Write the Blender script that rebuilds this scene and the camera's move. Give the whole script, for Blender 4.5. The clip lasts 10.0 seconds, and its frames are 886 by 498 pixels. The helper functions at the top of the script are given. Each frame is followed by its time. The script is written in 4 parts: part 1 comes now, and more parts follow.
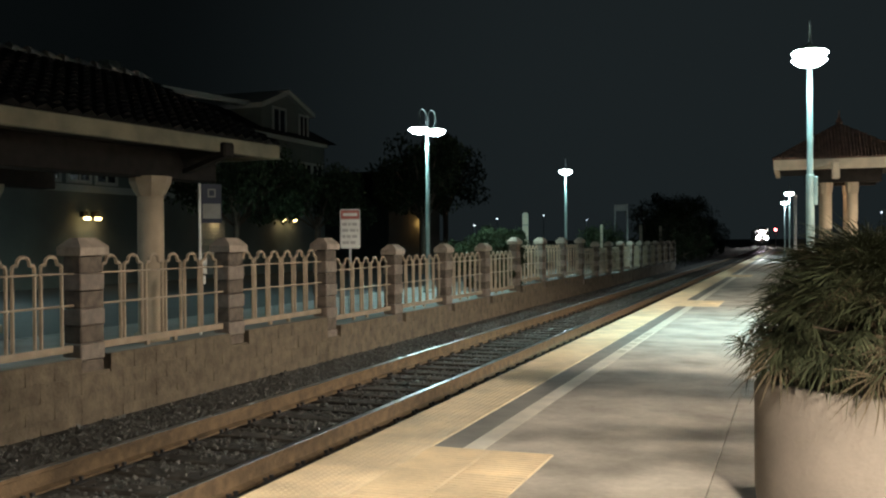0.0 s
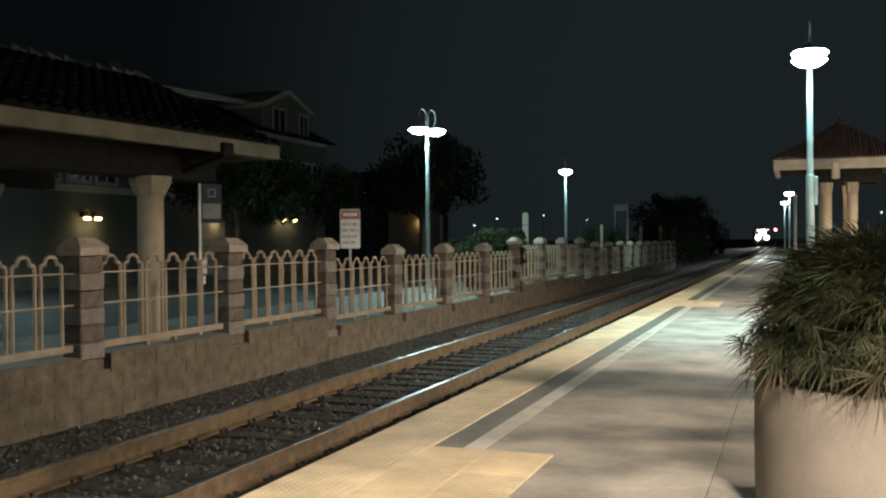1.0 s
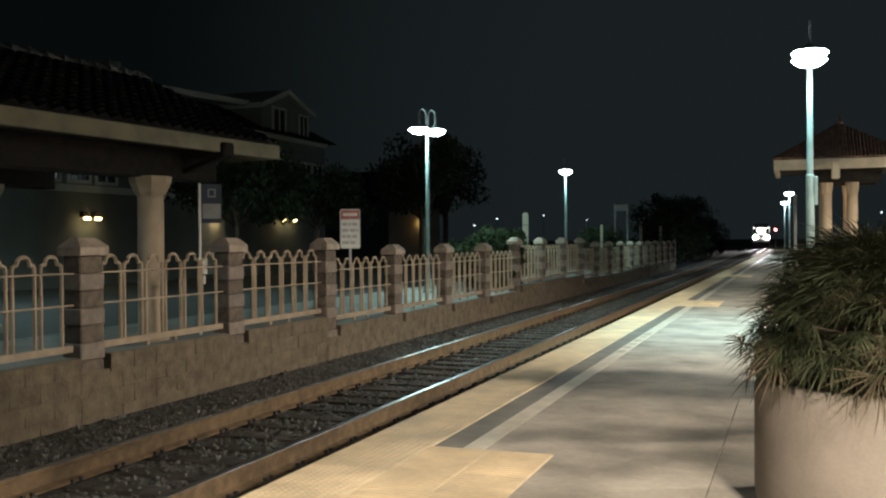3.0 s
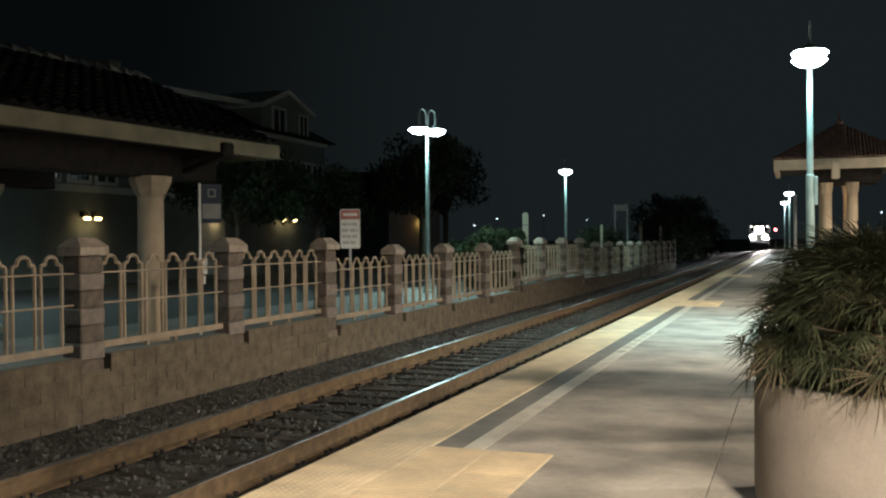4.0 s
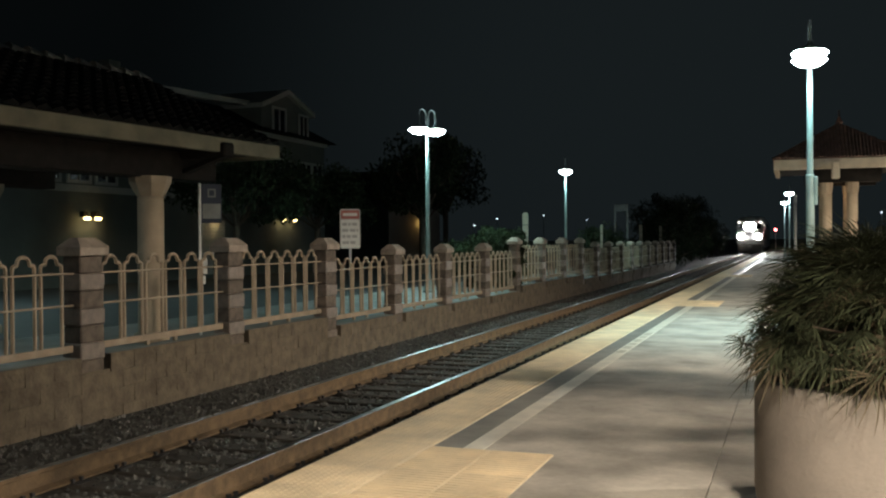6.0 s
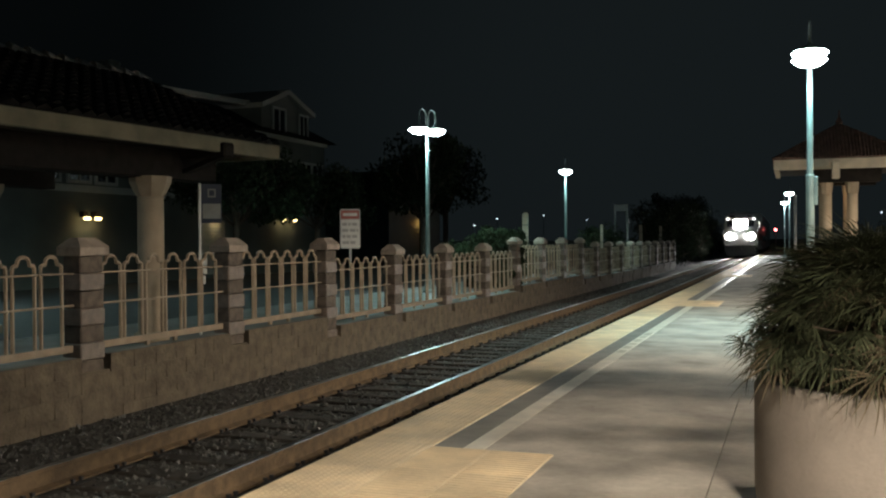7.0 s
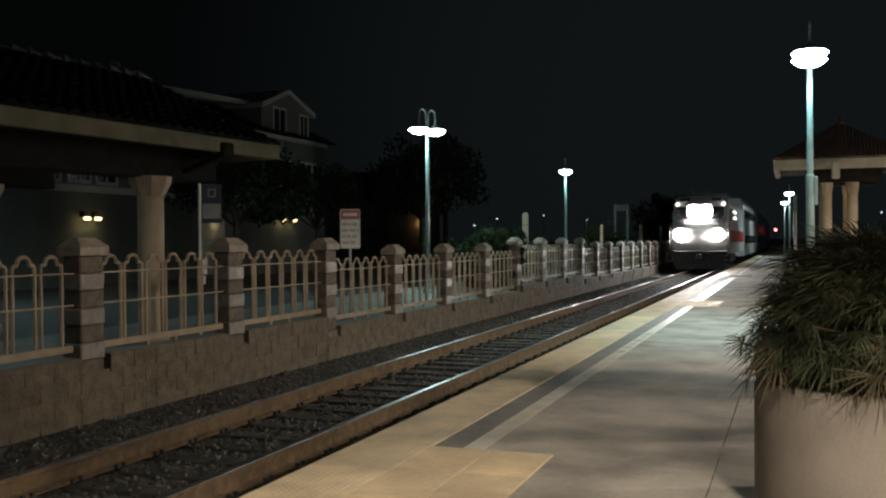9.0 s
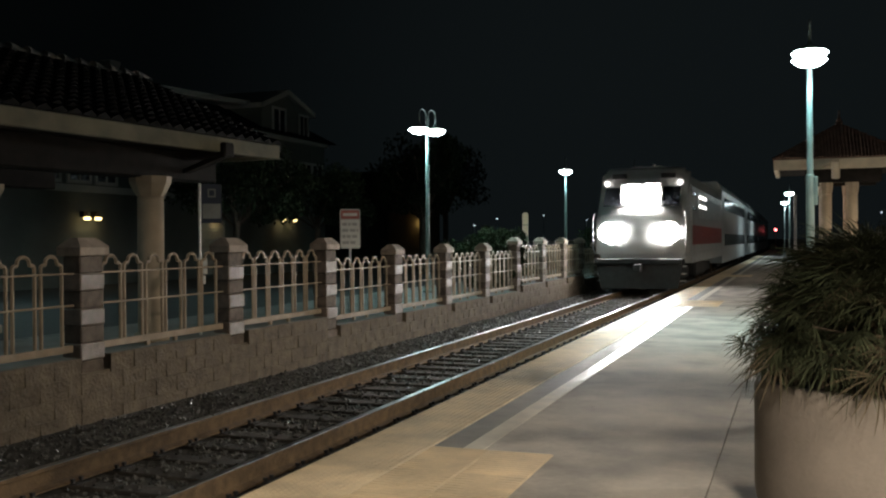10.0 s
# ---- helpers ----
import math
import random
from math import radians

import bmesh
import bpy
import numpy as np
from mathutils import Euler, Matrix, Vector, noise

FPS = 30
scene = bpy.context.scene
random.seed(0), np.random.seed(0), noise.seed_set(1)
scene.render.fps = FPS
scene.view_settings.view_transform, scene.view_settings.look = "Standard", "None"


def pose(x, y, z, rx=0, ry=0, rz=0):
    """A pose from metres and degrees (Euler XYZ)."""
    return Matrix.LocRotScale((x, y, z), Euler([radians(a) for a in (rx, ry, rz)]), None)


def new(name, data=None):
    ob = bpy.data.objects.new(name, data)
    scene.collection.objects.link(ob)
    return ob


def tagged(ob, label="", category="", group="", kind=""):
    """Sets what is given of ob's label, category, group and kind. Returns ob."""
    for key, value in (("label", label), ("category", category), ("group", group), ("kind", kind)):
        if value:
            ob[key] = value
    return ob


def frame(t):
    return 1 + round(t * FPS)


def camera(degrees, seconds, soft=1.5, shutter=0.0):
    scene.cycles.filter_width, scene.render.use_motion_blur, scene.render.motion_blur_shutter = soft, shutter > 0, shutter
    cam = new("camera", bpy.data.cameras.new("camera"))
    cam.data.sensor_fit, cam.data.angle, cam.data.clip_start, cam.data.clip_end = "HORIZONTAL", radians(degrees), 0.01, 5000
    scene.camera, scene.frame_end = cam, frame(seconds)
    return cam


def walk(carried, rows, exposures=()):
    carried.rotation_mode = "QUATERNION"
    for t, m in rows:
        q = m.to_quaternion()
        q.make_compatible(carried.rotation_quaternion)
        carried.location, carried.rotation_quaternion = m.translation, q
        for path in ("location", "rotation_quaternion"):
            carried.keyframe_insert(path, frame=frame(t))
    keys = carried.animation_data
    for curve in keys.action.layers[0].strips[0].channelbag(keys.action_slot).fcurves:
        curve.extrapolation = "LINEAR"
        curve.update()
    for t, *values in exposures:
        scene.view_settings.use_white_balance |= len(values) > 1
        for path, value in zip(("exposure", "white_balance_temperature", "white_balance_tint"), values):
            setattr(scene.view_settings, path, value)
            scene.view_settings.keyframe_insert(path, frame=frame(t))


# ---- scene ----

# Night railway platform: the track runs along +y, z = 0 is the top of the rails.
cam = camera(49.52, 10.0, soft=2.15)
EYE = (0.0, 0.0, 1.8)
YAW, PITCH, ROLL = 20.07, 0.487, -0.42
eye_pose = pose(*EYE, 90 - PITCH, 0, YAW) @ pose(0, 0, 0, 0, 0, ROLL)
walk(cam, [(0.0, eye_pose), (10.0, eye_pose)],
     exposures=[(0.0, 0.0), (2.5, -0.05), (4.0, -0.15), (5.5, -0.3), (7.0, -0.58), (8.0, -0.82), (9.0, -1.05), (10.0, -1.22)])

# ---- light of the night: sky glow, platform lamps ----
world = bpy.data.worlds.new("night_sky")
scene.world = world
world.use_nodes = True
# lens glare put into the sky as a glow: palest low over the line of the platform, falling off smoothly all round
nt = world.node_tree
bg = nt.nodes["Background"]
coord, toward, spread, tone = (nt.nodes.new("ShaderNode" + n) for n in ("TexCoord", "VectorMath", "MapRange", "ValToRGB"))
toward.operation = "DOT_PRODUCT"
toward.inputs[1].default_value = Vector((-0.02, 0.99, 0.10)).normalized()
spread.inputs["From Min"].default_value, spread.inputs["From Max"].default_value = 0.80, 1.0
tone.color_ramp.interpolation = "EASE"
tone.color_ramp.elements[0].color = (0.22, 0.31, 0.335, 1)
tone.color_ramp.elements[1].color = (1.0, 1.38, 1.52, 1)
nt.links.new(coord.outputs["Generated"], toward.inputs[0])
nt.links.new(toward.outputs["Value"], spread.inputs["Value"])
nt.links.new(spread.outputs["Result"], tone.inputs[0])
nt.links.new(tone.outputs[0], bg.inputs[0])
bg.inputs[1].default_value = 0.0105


def lamp_light(name, x, y, z, watts, color, radius=0.2, cone=168, blend=0.5):
    """A lamp under a hood: it shines down in a wide cone, and little towards the horizon."""
    d = bpy.data.lights.new(name, "SPOT")
    d.energy, d.color, d.shadow_soft_size = watts, color, radius
    d.spot_size, d.spot_blend = radians(cone), blend
    ob = new(name, d)
    ob.location = (x, y, z)
    return ob


COOL = (0.78, 0.97, 1.0)
TEAL = (0.55, 1.0, 0.93)
WARM = (1.0, 0.86, 0.67)

# ---- track geometry ----
BEND_Y, BEND_R = 110.0, 4100.0
TRACK_X, RAIL_OFF = -4.955, 0.748
EDGE_X = -3.27
PLAT_Z = 0.2


def bend(y):
    """Sideways shift of the line at y: it curves gently to the left far off."""
    return -max(0.0, y - BEND_Y) ** 2 / (2 * BEND_R)


# ---- materials ----
def mat(name, color, rough=0.6, metal=0.0, vary=0.25, scale=6.0, fine=60.0, bump=0.15, tint=None, island=0.0, coat=0.0):
    """A painted, stony or metal surface with stains at two scales and fine relief."""
    m = bpy.data.materials.new(name)
    m.use_nodes = True
    nt = m.node_tree
    b = nt.nodes["Principled BSDF"]
    geo = nt.nodes.new("ShaderNodeTexCoord")
    n1, n2 = nt.nodes.new("ShaderNodeTexNoise"), nt.nodes.new("ShaderNodeTexNoise")
    n1.inputs["Scale"].default_value, n2.inputs["Scale"].default_value = scale, fine
    n1.inputs["Detail"].default_value, n2.inputs["Detail"].default_value = 5, 3
    info = nt.nodes.new("ShaderNodeObjectInfo")
    add = nt.nodes.new("ShaderNodeVectorMath")
    add.operation = "ADD"
    nt.links.new(geo.outputs["Object"], add.inputs[0])
    nt.links.new(info.outputs["Location"], add.inputs[1])
    for n in (n1, n2):
        nt.links.new(add.outputs[0], n.inputs["Vector"])
    ramp = nt.nodes.new("ShaderNodeValToRGB")
    ramp.color_ramp.elements[0].position, ramp.color_ramp.elements[1].position = 0.32, 0.68
    dark = tint or tuple(c * (1 - vary * 1.6) for c in color)
    ramp.color_ramp.elements[0].color = (*dark, 1)
    ramp.color_ramp.elements[1].color = (*[min(1, c * (1 + vary * 0.5)) for c in color], 1)
    nt.links.new(n1.outputs[0], ramp.inputs[0])
    mix = nt.nodes.new("ShaderNodeHueSaturation")
    mul = nt.nodes.new("ShaderNodeMath")
    mul.operation = "MULTIPLY_ADD"
    mul.inputs[1].default_value, mul.inputs[2].default_value = vary * 1.2, 1 - vary * 0.6
    nt.links.new(n2.outputs[0], mul.inputs[0])
    src = mul.outputs[0]
    if island:
        if island > 0:
            g = nt.nodes.new("ShaderNodeNewGeometry")
            rnd = g.outputs["Random Per Island"]
        else:
            rnd = info.outputs["Random"]
        m2 = nt.nodes.new("ShaderNodeMath")
        m2.operation = "MULTIPLY_ADD"
        m2.inputs[1].default_value, m2.inputs[2].default_value = abs(island), 1 - abs(island) / 2
        nt.links.new(rnd, m2.inputs[0])
        m3 = nt.nodes.new("ShaderNodeMath")
        m3.operation = "MULTIPLY"
        nt.links.new(src, m3.inputs[0])
        nt.links.new(m2.outputs[0], m3.inputs[1])
        src = m3.outputs[0]
    nt.links.new(src, mix.inputs["Value"])
    nt.links.new(ramp.outputs[0], mix.inputs["Color"])
    nt.links.new(mix.outputs[0], b.inputs["Base Color"])
    b.inputs["Metallic"].default_value = metal
    r = nt.nodes.new("ShaderNodeMath")
    r.operation = "MULTIPLY_ADD"
    r.inputs[1].default_value, r.inputs[2].default_value = 0.25, max(0.02, rough - 0.12)
    nt.links.new(n1.outputs[0], r.inputs[0])
    nt.links.new(r.outputs[0], b.inputs["Roughness"])
    b.inputs["Coat Weight"].default_value = coat
    if bump:
        bp = nt.nodes.new("ShaderNodeBump")
        bp.inputs["Strength"].default_value, bp.inputs["Distance"].default_value = bump, 0.02
        nt.links.new(n2.outputs[0], bp.inputs["Height"])
        nt.links.new(bp.outputs[0], b.inputs["Normal"])
    return m


def glow(name, color, strength):
    m = bpy.data.materials.new(name)
    m.use_nodes = True
    b = m.node_tree.nodes["Principled BSDF"]
    b.inputs["Base Color"].default_value = (0.9, 0.9, 0.9, 1)
    b.inputs["Emission Color"].default_value = (*color, 1)
    b.inputs["Emission Strength"].default_value = strength
    return m


CONCRETE = mat("platform_concrete", (0.49, 0.445, 0.39), 0.82, vary=0.27, scale=1.6, fine=22, bump=0.12)
WALL_BLOCK = mat("rough_wall_block", (0.172, 0.135, 0.096), 0.88, vary=0.26, scale=5.5, fine=26, bump=0.9, island=-0.16)
WALL_STONE = mat("retaining_wall_concrete", (0.172, 0.135, 0.096), 0.85, vary=0.34, scale=2.2, fine=28, bump=0.5)
BLOCK_DARK = mat("brown_split_block", (0.165, 0.130, 0.106), 0.85, vary=0.28, scale=9, fine=70, bump=0.6, island=-0.25)
BLOCK_PALE = mat("pink_split_block", (0.25, 0.20, 0.168), 0.5, vary=0.22, scale=9, fine=70, bump=0.6, island=-0.25)
CAP_STONE = mat("cast_stone_cap", (0.40, 0.325, 0.27), 0.75, vary=0.2, scale=7, fine=60, bump=0.3)
FENCE_PAINT = mat("tan_fence_paint", (0.38, 0.295, 0.215), 0.45, vary=0.15, scale=5, fine=40, bump=0.08)
YELLOW = mat("yellow_tactile_tile", (0.86, 0.70, 0.48), 0.55, vary=0.16, scale=2.5, fine=50, bump=0.1, island=-0.16)
STRIPE = mat("worn_white_paint", (0.84, 0.77, 0.66), 0.36, vary=0.12, scale=4, fine=30, bump=0.1)
FADED = mat("faded_painted_lettering", (0.66, 0.60, 0.51), 0.7, vary=0.2, bump=0.1)
DARKBAND = mat("dark_concrete_band", (0.27, 0.25, 0.225), 0.6, vary=0.2, scale=3, fine=40, bump=0.12)
RAIL_TOP = mat("polished_rail_steel", (0.36, 0.38, 0.39), 0.31, metal=1.0, vary=0.08, scale=3, fine=20, bump=0.02)
RAIL_RUST = mat("rusty_rail_web", (0.162, 0.106, 0.058), 0.8, vary=0.3, scale=8, fine=60, bump=0.3)
TIE_WOOD = mat("weathered_tie_timber", (0.062, 0.053, 0.045), 0.85, vary=0.35, scale=4, fine=50, bump=0.5, island=-0.5)
BALLAST = mat("grey_ballast", (0.09, 0.086, 0.08), 0.85, vary=0.35, scale=8, fine=45, bump=0.6)
STONES = mat("ballast_stones", (0.092, 0.09, 0.084), 0.36, vary=0.3, scale=20, fine=80, bump=0.3, island=1.1)
PLANTER = mat("cast_concrete_planter", (0.215, 0.187, 0.163), 0.8, vary=0.14, scale=2.5, fine=40, bump=0.2)
LEAF = mat("olive_fan_leaf", (0.060, 0.070, 0.038), 0.72, vary=0.35, scale=3, fine=30, bump=0.05, island=0.8)
LEAF_DRY = mat("dry_tan_leaf", (0.105, 0.084, 0.054), 0.75, vary=0.3, scale=3, fine=30, bump=0.05, island=0.6)
SHRUB = mat("dark_shrub_leaf", (0.03, 0.042, 0.02), 0.75, vary=0.3, scale=2, fine=20, bump=0.05, island=0.8)
for leaf in (LEAF, LEAF_DRY, SHRUB):
    leaf.node_tree.nodes["Principled BSDF"].inputs["Specular IOR Level"].default_value = 0.15
SOIL = mat("dark_soil", (0.05, 0.038, 0.028), 0.9, vary=0.3, bump=0.5)
POLE = mat("teal_pole_paint", (0.23, 0.295, 0.29), 0.4, vary=0.12, scale=4, fine=30, bump=0.04)
STUCCO = mat("pale_stucco_fascia", (0.66, 0.57, 0.45), 0.8, vary=0.14, scale=2.5, fine=50, bump=0.25)
COLUMN = mat("tan_column_stucco", (0.46, 0.36, 0.26), 0.8, vary=0.12, scale=2.5, fine=50, bump=0.2)
# paler than the roof tile: the lit tops of the ridge are painted in
RIDGE_LIT = mat("lit_ridge_tile", (0.17, 0.16, 0.15), 0.45, vary=0.3, scale=3, fine=30, bump=0.3)
# same stucco, darkened: the left shelter's weaker light is put into its colour
STUCCO_DIM = mat("dimmed_stucco_fascia", (0.25, 0.225, 0.16), 0.85, vary=0.2, scale=2.5, fine=50, bump=0.25)
# near black: the darkness of the unlit roofs is put into the tile colour
ROOF = mat("shade_dark_roof_tile", (0.014, 0.0135, 0.0135), 0.8, vary=0.3, scale=5, fine=30, bump=0.4, island=0.4)
ROOF_RED = mat("red_clay_roof_tile", (0.16, 0.095, 0.075), 0.8, vary=0.3, scale=5, fine=30, bump=0.4, island=0.4)
# shade under the shelter roofs is put into this timber's colour
SOFFIT = mat("shade_dark_timber", (0.026, 0.022, 0.02), 0.8, vary=0.25, bump=0.2)
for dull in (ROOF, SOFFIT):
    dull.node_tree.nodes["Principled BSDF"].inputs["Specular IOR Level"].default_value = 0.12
ASPHALT = mat("asphalt", (0.05, 0.052, 0.055), 0.8, vary=0.25, scale=2, fine=60, bump=0.3)
FAR_SLAB = mat("grey_walkway_concrete", (0.22, 0.23, 0.22), 0.75, vary=0.2, scale=1.5, fine=40, bump=0.12)
SIGN_WHITE = mat("white_sign_face", (0.78, 0.78, 0.76), 0.4, vary=0.05, bump=0)
BOARD = mat("grey_marker_board", (0.16, 0.16, 0.155), 0.5, vary=0.12, bump=0)
SIGN_RED = mat("red_sign_band", (0.50, 0.15, 0.13), 0.4, vary=0.08, bump=0)
SIGN_GREY = mat("grey_lettering_bars", (0.46, 0.46, 0.46), 0.5, vary=0.05, bump=0)
SIGN_BLUE = mat("dark_blue_sign_face", (0.014, 0.022, 0.05), 0.4, vary=0.08, bump=0)
SIGN_PALE = mat("faded_lower_sign_panel", (0.25, 0.26, 0.25), 0.5, vary=0.15, bump=0)
GALV = mat("galvanised_steel", (0.62, 0.63, 0.63), 0.4, metal=0.7, vary=0.12, bump=0.05)
HOUSE_WALL = mat("grey_green_siding", (0.115, 0.128, 0.115), 0.8, vary=0.12, scale=1, fine=30, bump=0.2)
HOUSE_TRIM = mat("white_house_trim", (0.40, 0.40, 0.37), 0.6, vary=0.08, bump=0.05)
HOUSE_GLASS = mat("dark_window_glass", (0.02, 0.022, 0.025), 0.08, vary=0.1, bump=0)
BARK = mat("brown_bark", (0.10, 0.07, 0.05), 0.9, vary=0.3, scale=8, bump=0.6)
LOCO_SILVER = mat("silver_locomotive_paint", (0.62, 0.63, 0.64), 0.35, metal=0.2, vary=0.1, scale=1.5, fine=20, bump=0.04)
# nose made white so the headlight glare over it is in the colour
LOCO_GLARE_WHITE = mat("glare_white_paint", (0.80, 0.80, 0.79), 0.45, vary=0.06, scale=1.5, fine=20, bump=0.03)
LOCO_RED = mat("red_locomotive_band", (0.42, 0.04, 0.035), 0.35, vary=0.1, bump=0.03)
LOCO_BLACK = mat("black_underframe", (0.03, 0.03, 0.032), 0.6, vary=0.25, bump=0.1)
TRAIN_GLASS = mat("dark_cab_glass", (0.015, 0.017, 0.02), 0.06, vary=0.05, bump=0)
LAMP_COOL = glow("lit_cool_luminaire", COOL, 60.0)
HEADLIGHT = glow("lit_headlight_lens", (1.0, 0.97, 0.92), 6500.0)
DITCH = glow("lit_ditch_light_lens", (1.0, 0.97, 0.92), 6500.0)
# glow that imitates the glare around the train's lamps
GLARE_RING = glow("glare_ring_glow", (1.0, 0.98, 0.95), 260.0)
WARM_GLOW = glow("lit_warm_wall_lamp", (1.0, 0.72, 0.30), 14.0)
AMBER_GLOW = glow("lit_amber_wall_lamp", (1.0, 0.55, 0.16), 14.0)
SMALL_GLOW = glow("small_far_lamp", (0.75, 0.9, 1.0), 6.0)
MARKER_STRIP_GLOW = glow("lit_marker_and_strip", (1.0, 0.95, 0.9), 9.0)
RED_GLOW = glow("red_signal_lamp", (1.0, 0.16, 0.16), 30.0)


def translucent(name, color, share=0.5):
    """A thin plastic sheet that lets part of the light through."""
    m = mat(name, color, 0.45, vary=0.12, bump=0)
    nt = m.node_tree
    out, front = nt.nodes["Material Output"], nt.nodes["Principled BSDF"]
    back, blend = nt.nodes.new("ShaderNodeBsdfTranslucent"), nt.nodes.new("ShaderNodeMixShader")
    back.inputs[0].default_value = (*color, 1)
    blend.inputs[0].default_value = share
    nt.links.new(front.outputs[0], blend.inputs[1])
    nt.links.new(back.outputs[0], blend.inputs[2])
    nt.links.new(blend.outputs[0], out.inputs[0])
    return m


DELINEATOR = translucent("white_plastic_marker", (0.66, 0.60, 0.50), 0.6)


# ---- mesh helpers ----
def box(bm, x0, y0, z0, x1, y1, z1, bevel=0.0):
    m = Matrix.Translation(((x0 + x1) / 2, (y0 + y1) / 2, (z0 + z1) / 2)) @ Matrix.Diagonal((x1 - x0, y1 - y0, z1 - z0, 1))
    r = bmesh.ops.create_cube(bm, size=1, matrix=m)
    if bevel:
        es = list({e for v in r["verts"] for e in v.link_edges})
        bmesh.ops.bevel(bm, geom=es, offset=bevel, segments=1, affect="EDGES")
    return bm


def cyl(bm, a, b, r0, r1=None, n=12, caps=True):
    a, b = Vector(a), Vector(b)
    d = b - a
    m = Matrix.Translation((a + b) / 2) @ d.to_track_quat("Z", "Y").to_matrix().to_4x4()
    bmesh.ops.create_cone(bm, cap_ends=caps, segments=n, radius1=r0, radius2=r0 if r1 is None else r1, depth=d.length, matrix=m)
    return bm


def lathe(bm, profile, n=24, at=(0, 0, 0)):
    """Turns (radius, height) pairs round the z axis."""
    rings = []
    for r, z in profile:
        rings.append([bm.verts.new((at[0] + r * math.cos(2 * math.pi * k / n), at[1] + r * math.sin(2 * math.pi * k / n), at[2] + z)) for k in range(n)])
    for lo, hi in zip(rings, rings[1:]):
        for k in range(n):
            bm.faces.new((lo[k], lo[(k + 1) % n], hi[(k + 1) % n], hi[k]))
    bm.faces.new(rings[-1])
    bm.faces.new(list(reversed(rings[0])))
    return bm


def tube(bm, points, r, n=6):
    pts = [Vector(p) for p in points]
    rings = []
    for k, p in enumerate(pts):
        d = (pts[min(k + 1, len(pts) - 1)] - pts[max(k - 1, 0)]).normalized()
        side = Vector((1, 0, 0)) if abs(d.x) < 0.9 else Vector((0, 1, 0))
        u = d.cross(side).normalized()
        w = d.cross(u)
        rings.append([bm.verts.new(p + u * r * math.cos(2 * math.pi * j / n) + w * r * math.sin(2 * math.pi * j / n)) for j in range(n)])
    for lo, hi in zip(rings, rings[1:]):
        for j in range(n):
            bm.faces.new((lo[j], lo[(j + 1) % n], hi[(j + 1) % n], hi[j]))
    bm.faces.new(rings[-1])
    bm.faces.new(list(reversed(rings[0])))
    return bm


def prism(bm, pts, axis, lo, hi):
    """A flat outline pushed along an axis: 'x' (outline in y, z), 'y' (in x, z) or 'z' (in x, y)."""
    def put(p, s):
        return {"x": (s, p[0], p[1]), "y": (p[0], s, p[1]), "z": (p[0], p[1], s)}[axis]
    a = [bm.verts.new(put(p, lo)) for p in pts]
    b = [bm.verts.new(put(p, hi)) for p in pts]
    bm.faces.new(a)
    bm.faces.new(list(reversed(b)))
    for k in range(len(pts)):
        j = (k + 1) % len(pts)
        bm.faces.new((a[k], b[k], b[j], a[j]))
    return bm


def mesh_of(name, bm, material, smooth=False):
    bmesh.ops.recalc_face_normals(bm, faces=bm.faces)
    me = bpy.data.meshes.new(name)
    bm.to_mesh(me)
    bm.free()
    me.materials.append(material)
    if smooth:
        for p in me.polygons:
            p.use_smooth = True
    return me


def part(name, bm, material, parent=None, label="", at=None, smooth=False):
    ob = new(name, mesh_of(name, bm, material, smooth))
    if parent:
        ob.parent = parent
    if at is not None:
        ob.matrix_basis = at
    return tagged(ob, label)


def piece(name, me, parent, at):
    """One more piece on shared mesh data."""
    ob = new(name, me)
    ob.parent = parent
    ob.matrix_basis = at
    return ob


def empty(name, at, label, category, group="", kind=""):
    ob = new(name)
    ob.empty_display_size = 0.2
    ob.matrix_basis = at
    return tagged(ob, label, category, group, kind)


B = bmesh.new


def ribbon(bm, profile, y0, y1, step):
    """A cross-section in (x, z) drawn along the line of the track, closed."""
    ys = [y0]
    while ys[-1] < y1 - 1e-6:
        ys.append(min(y1, ys[-1] + (step if ys[-1] > BEND_Y - 1 else max(step, BEND_Y - ys[-1]))))
    rings = [[bm.verts.new((x + bend(y), y, z)) for x, z in profile] for y in ys]
    n = len(profile)
    for a, b in zip(rings, rings[1:]):
        for k in range(n):
            bm.faces.new((a[k], a[(k + 1) % n], b[(k + 1) % n], b[k]))
    bm.faces.new(rings[0])
    bm.faces.new(list(reversed(rings[-1])))
    return bm


# ---- ground, track bed, platform ----
def build_ground():
    bm = B()
    g = [(-2500, -400), (2500, -400), (2500, 4000), (-2500, 4000)]
    bm.faces.new([bm.verts.new((x, y, -0.42)) for x, y in g])
    part("ground", bm, ASPHALT)
    tagged(bpy.data.objects["ground"], "dark asphalt and earth reaching to the night horizon", "ground", kind="structure")
    bm = ribbon(B(), [(-7.3, -0.41), (-7.3, -0.18), (-6.4, -0.225), (-3.26, -0.225), (-3.26, -0.41)], -30, 420, 6)
    tagged(part("ballast_bed", bm, BALLAST), "grey stone ballast bed under the track", "ballast", kind="structure")


def rail_section():
    """Cross-section of one rail, from foot to head."""
    prof = [(-0.076, -0.188), (0.076, -0.188), (0.076, -0.172), (0.012, -0.148), (0.012, -0.045), (0.036, -0.035), (0.036, -0.004),
            (-0.036, -0.004), (-0.036, -0.035), (-0.012, -0.045), (-0.012, -0.148), (-0.076, -0.172)]
    return prof


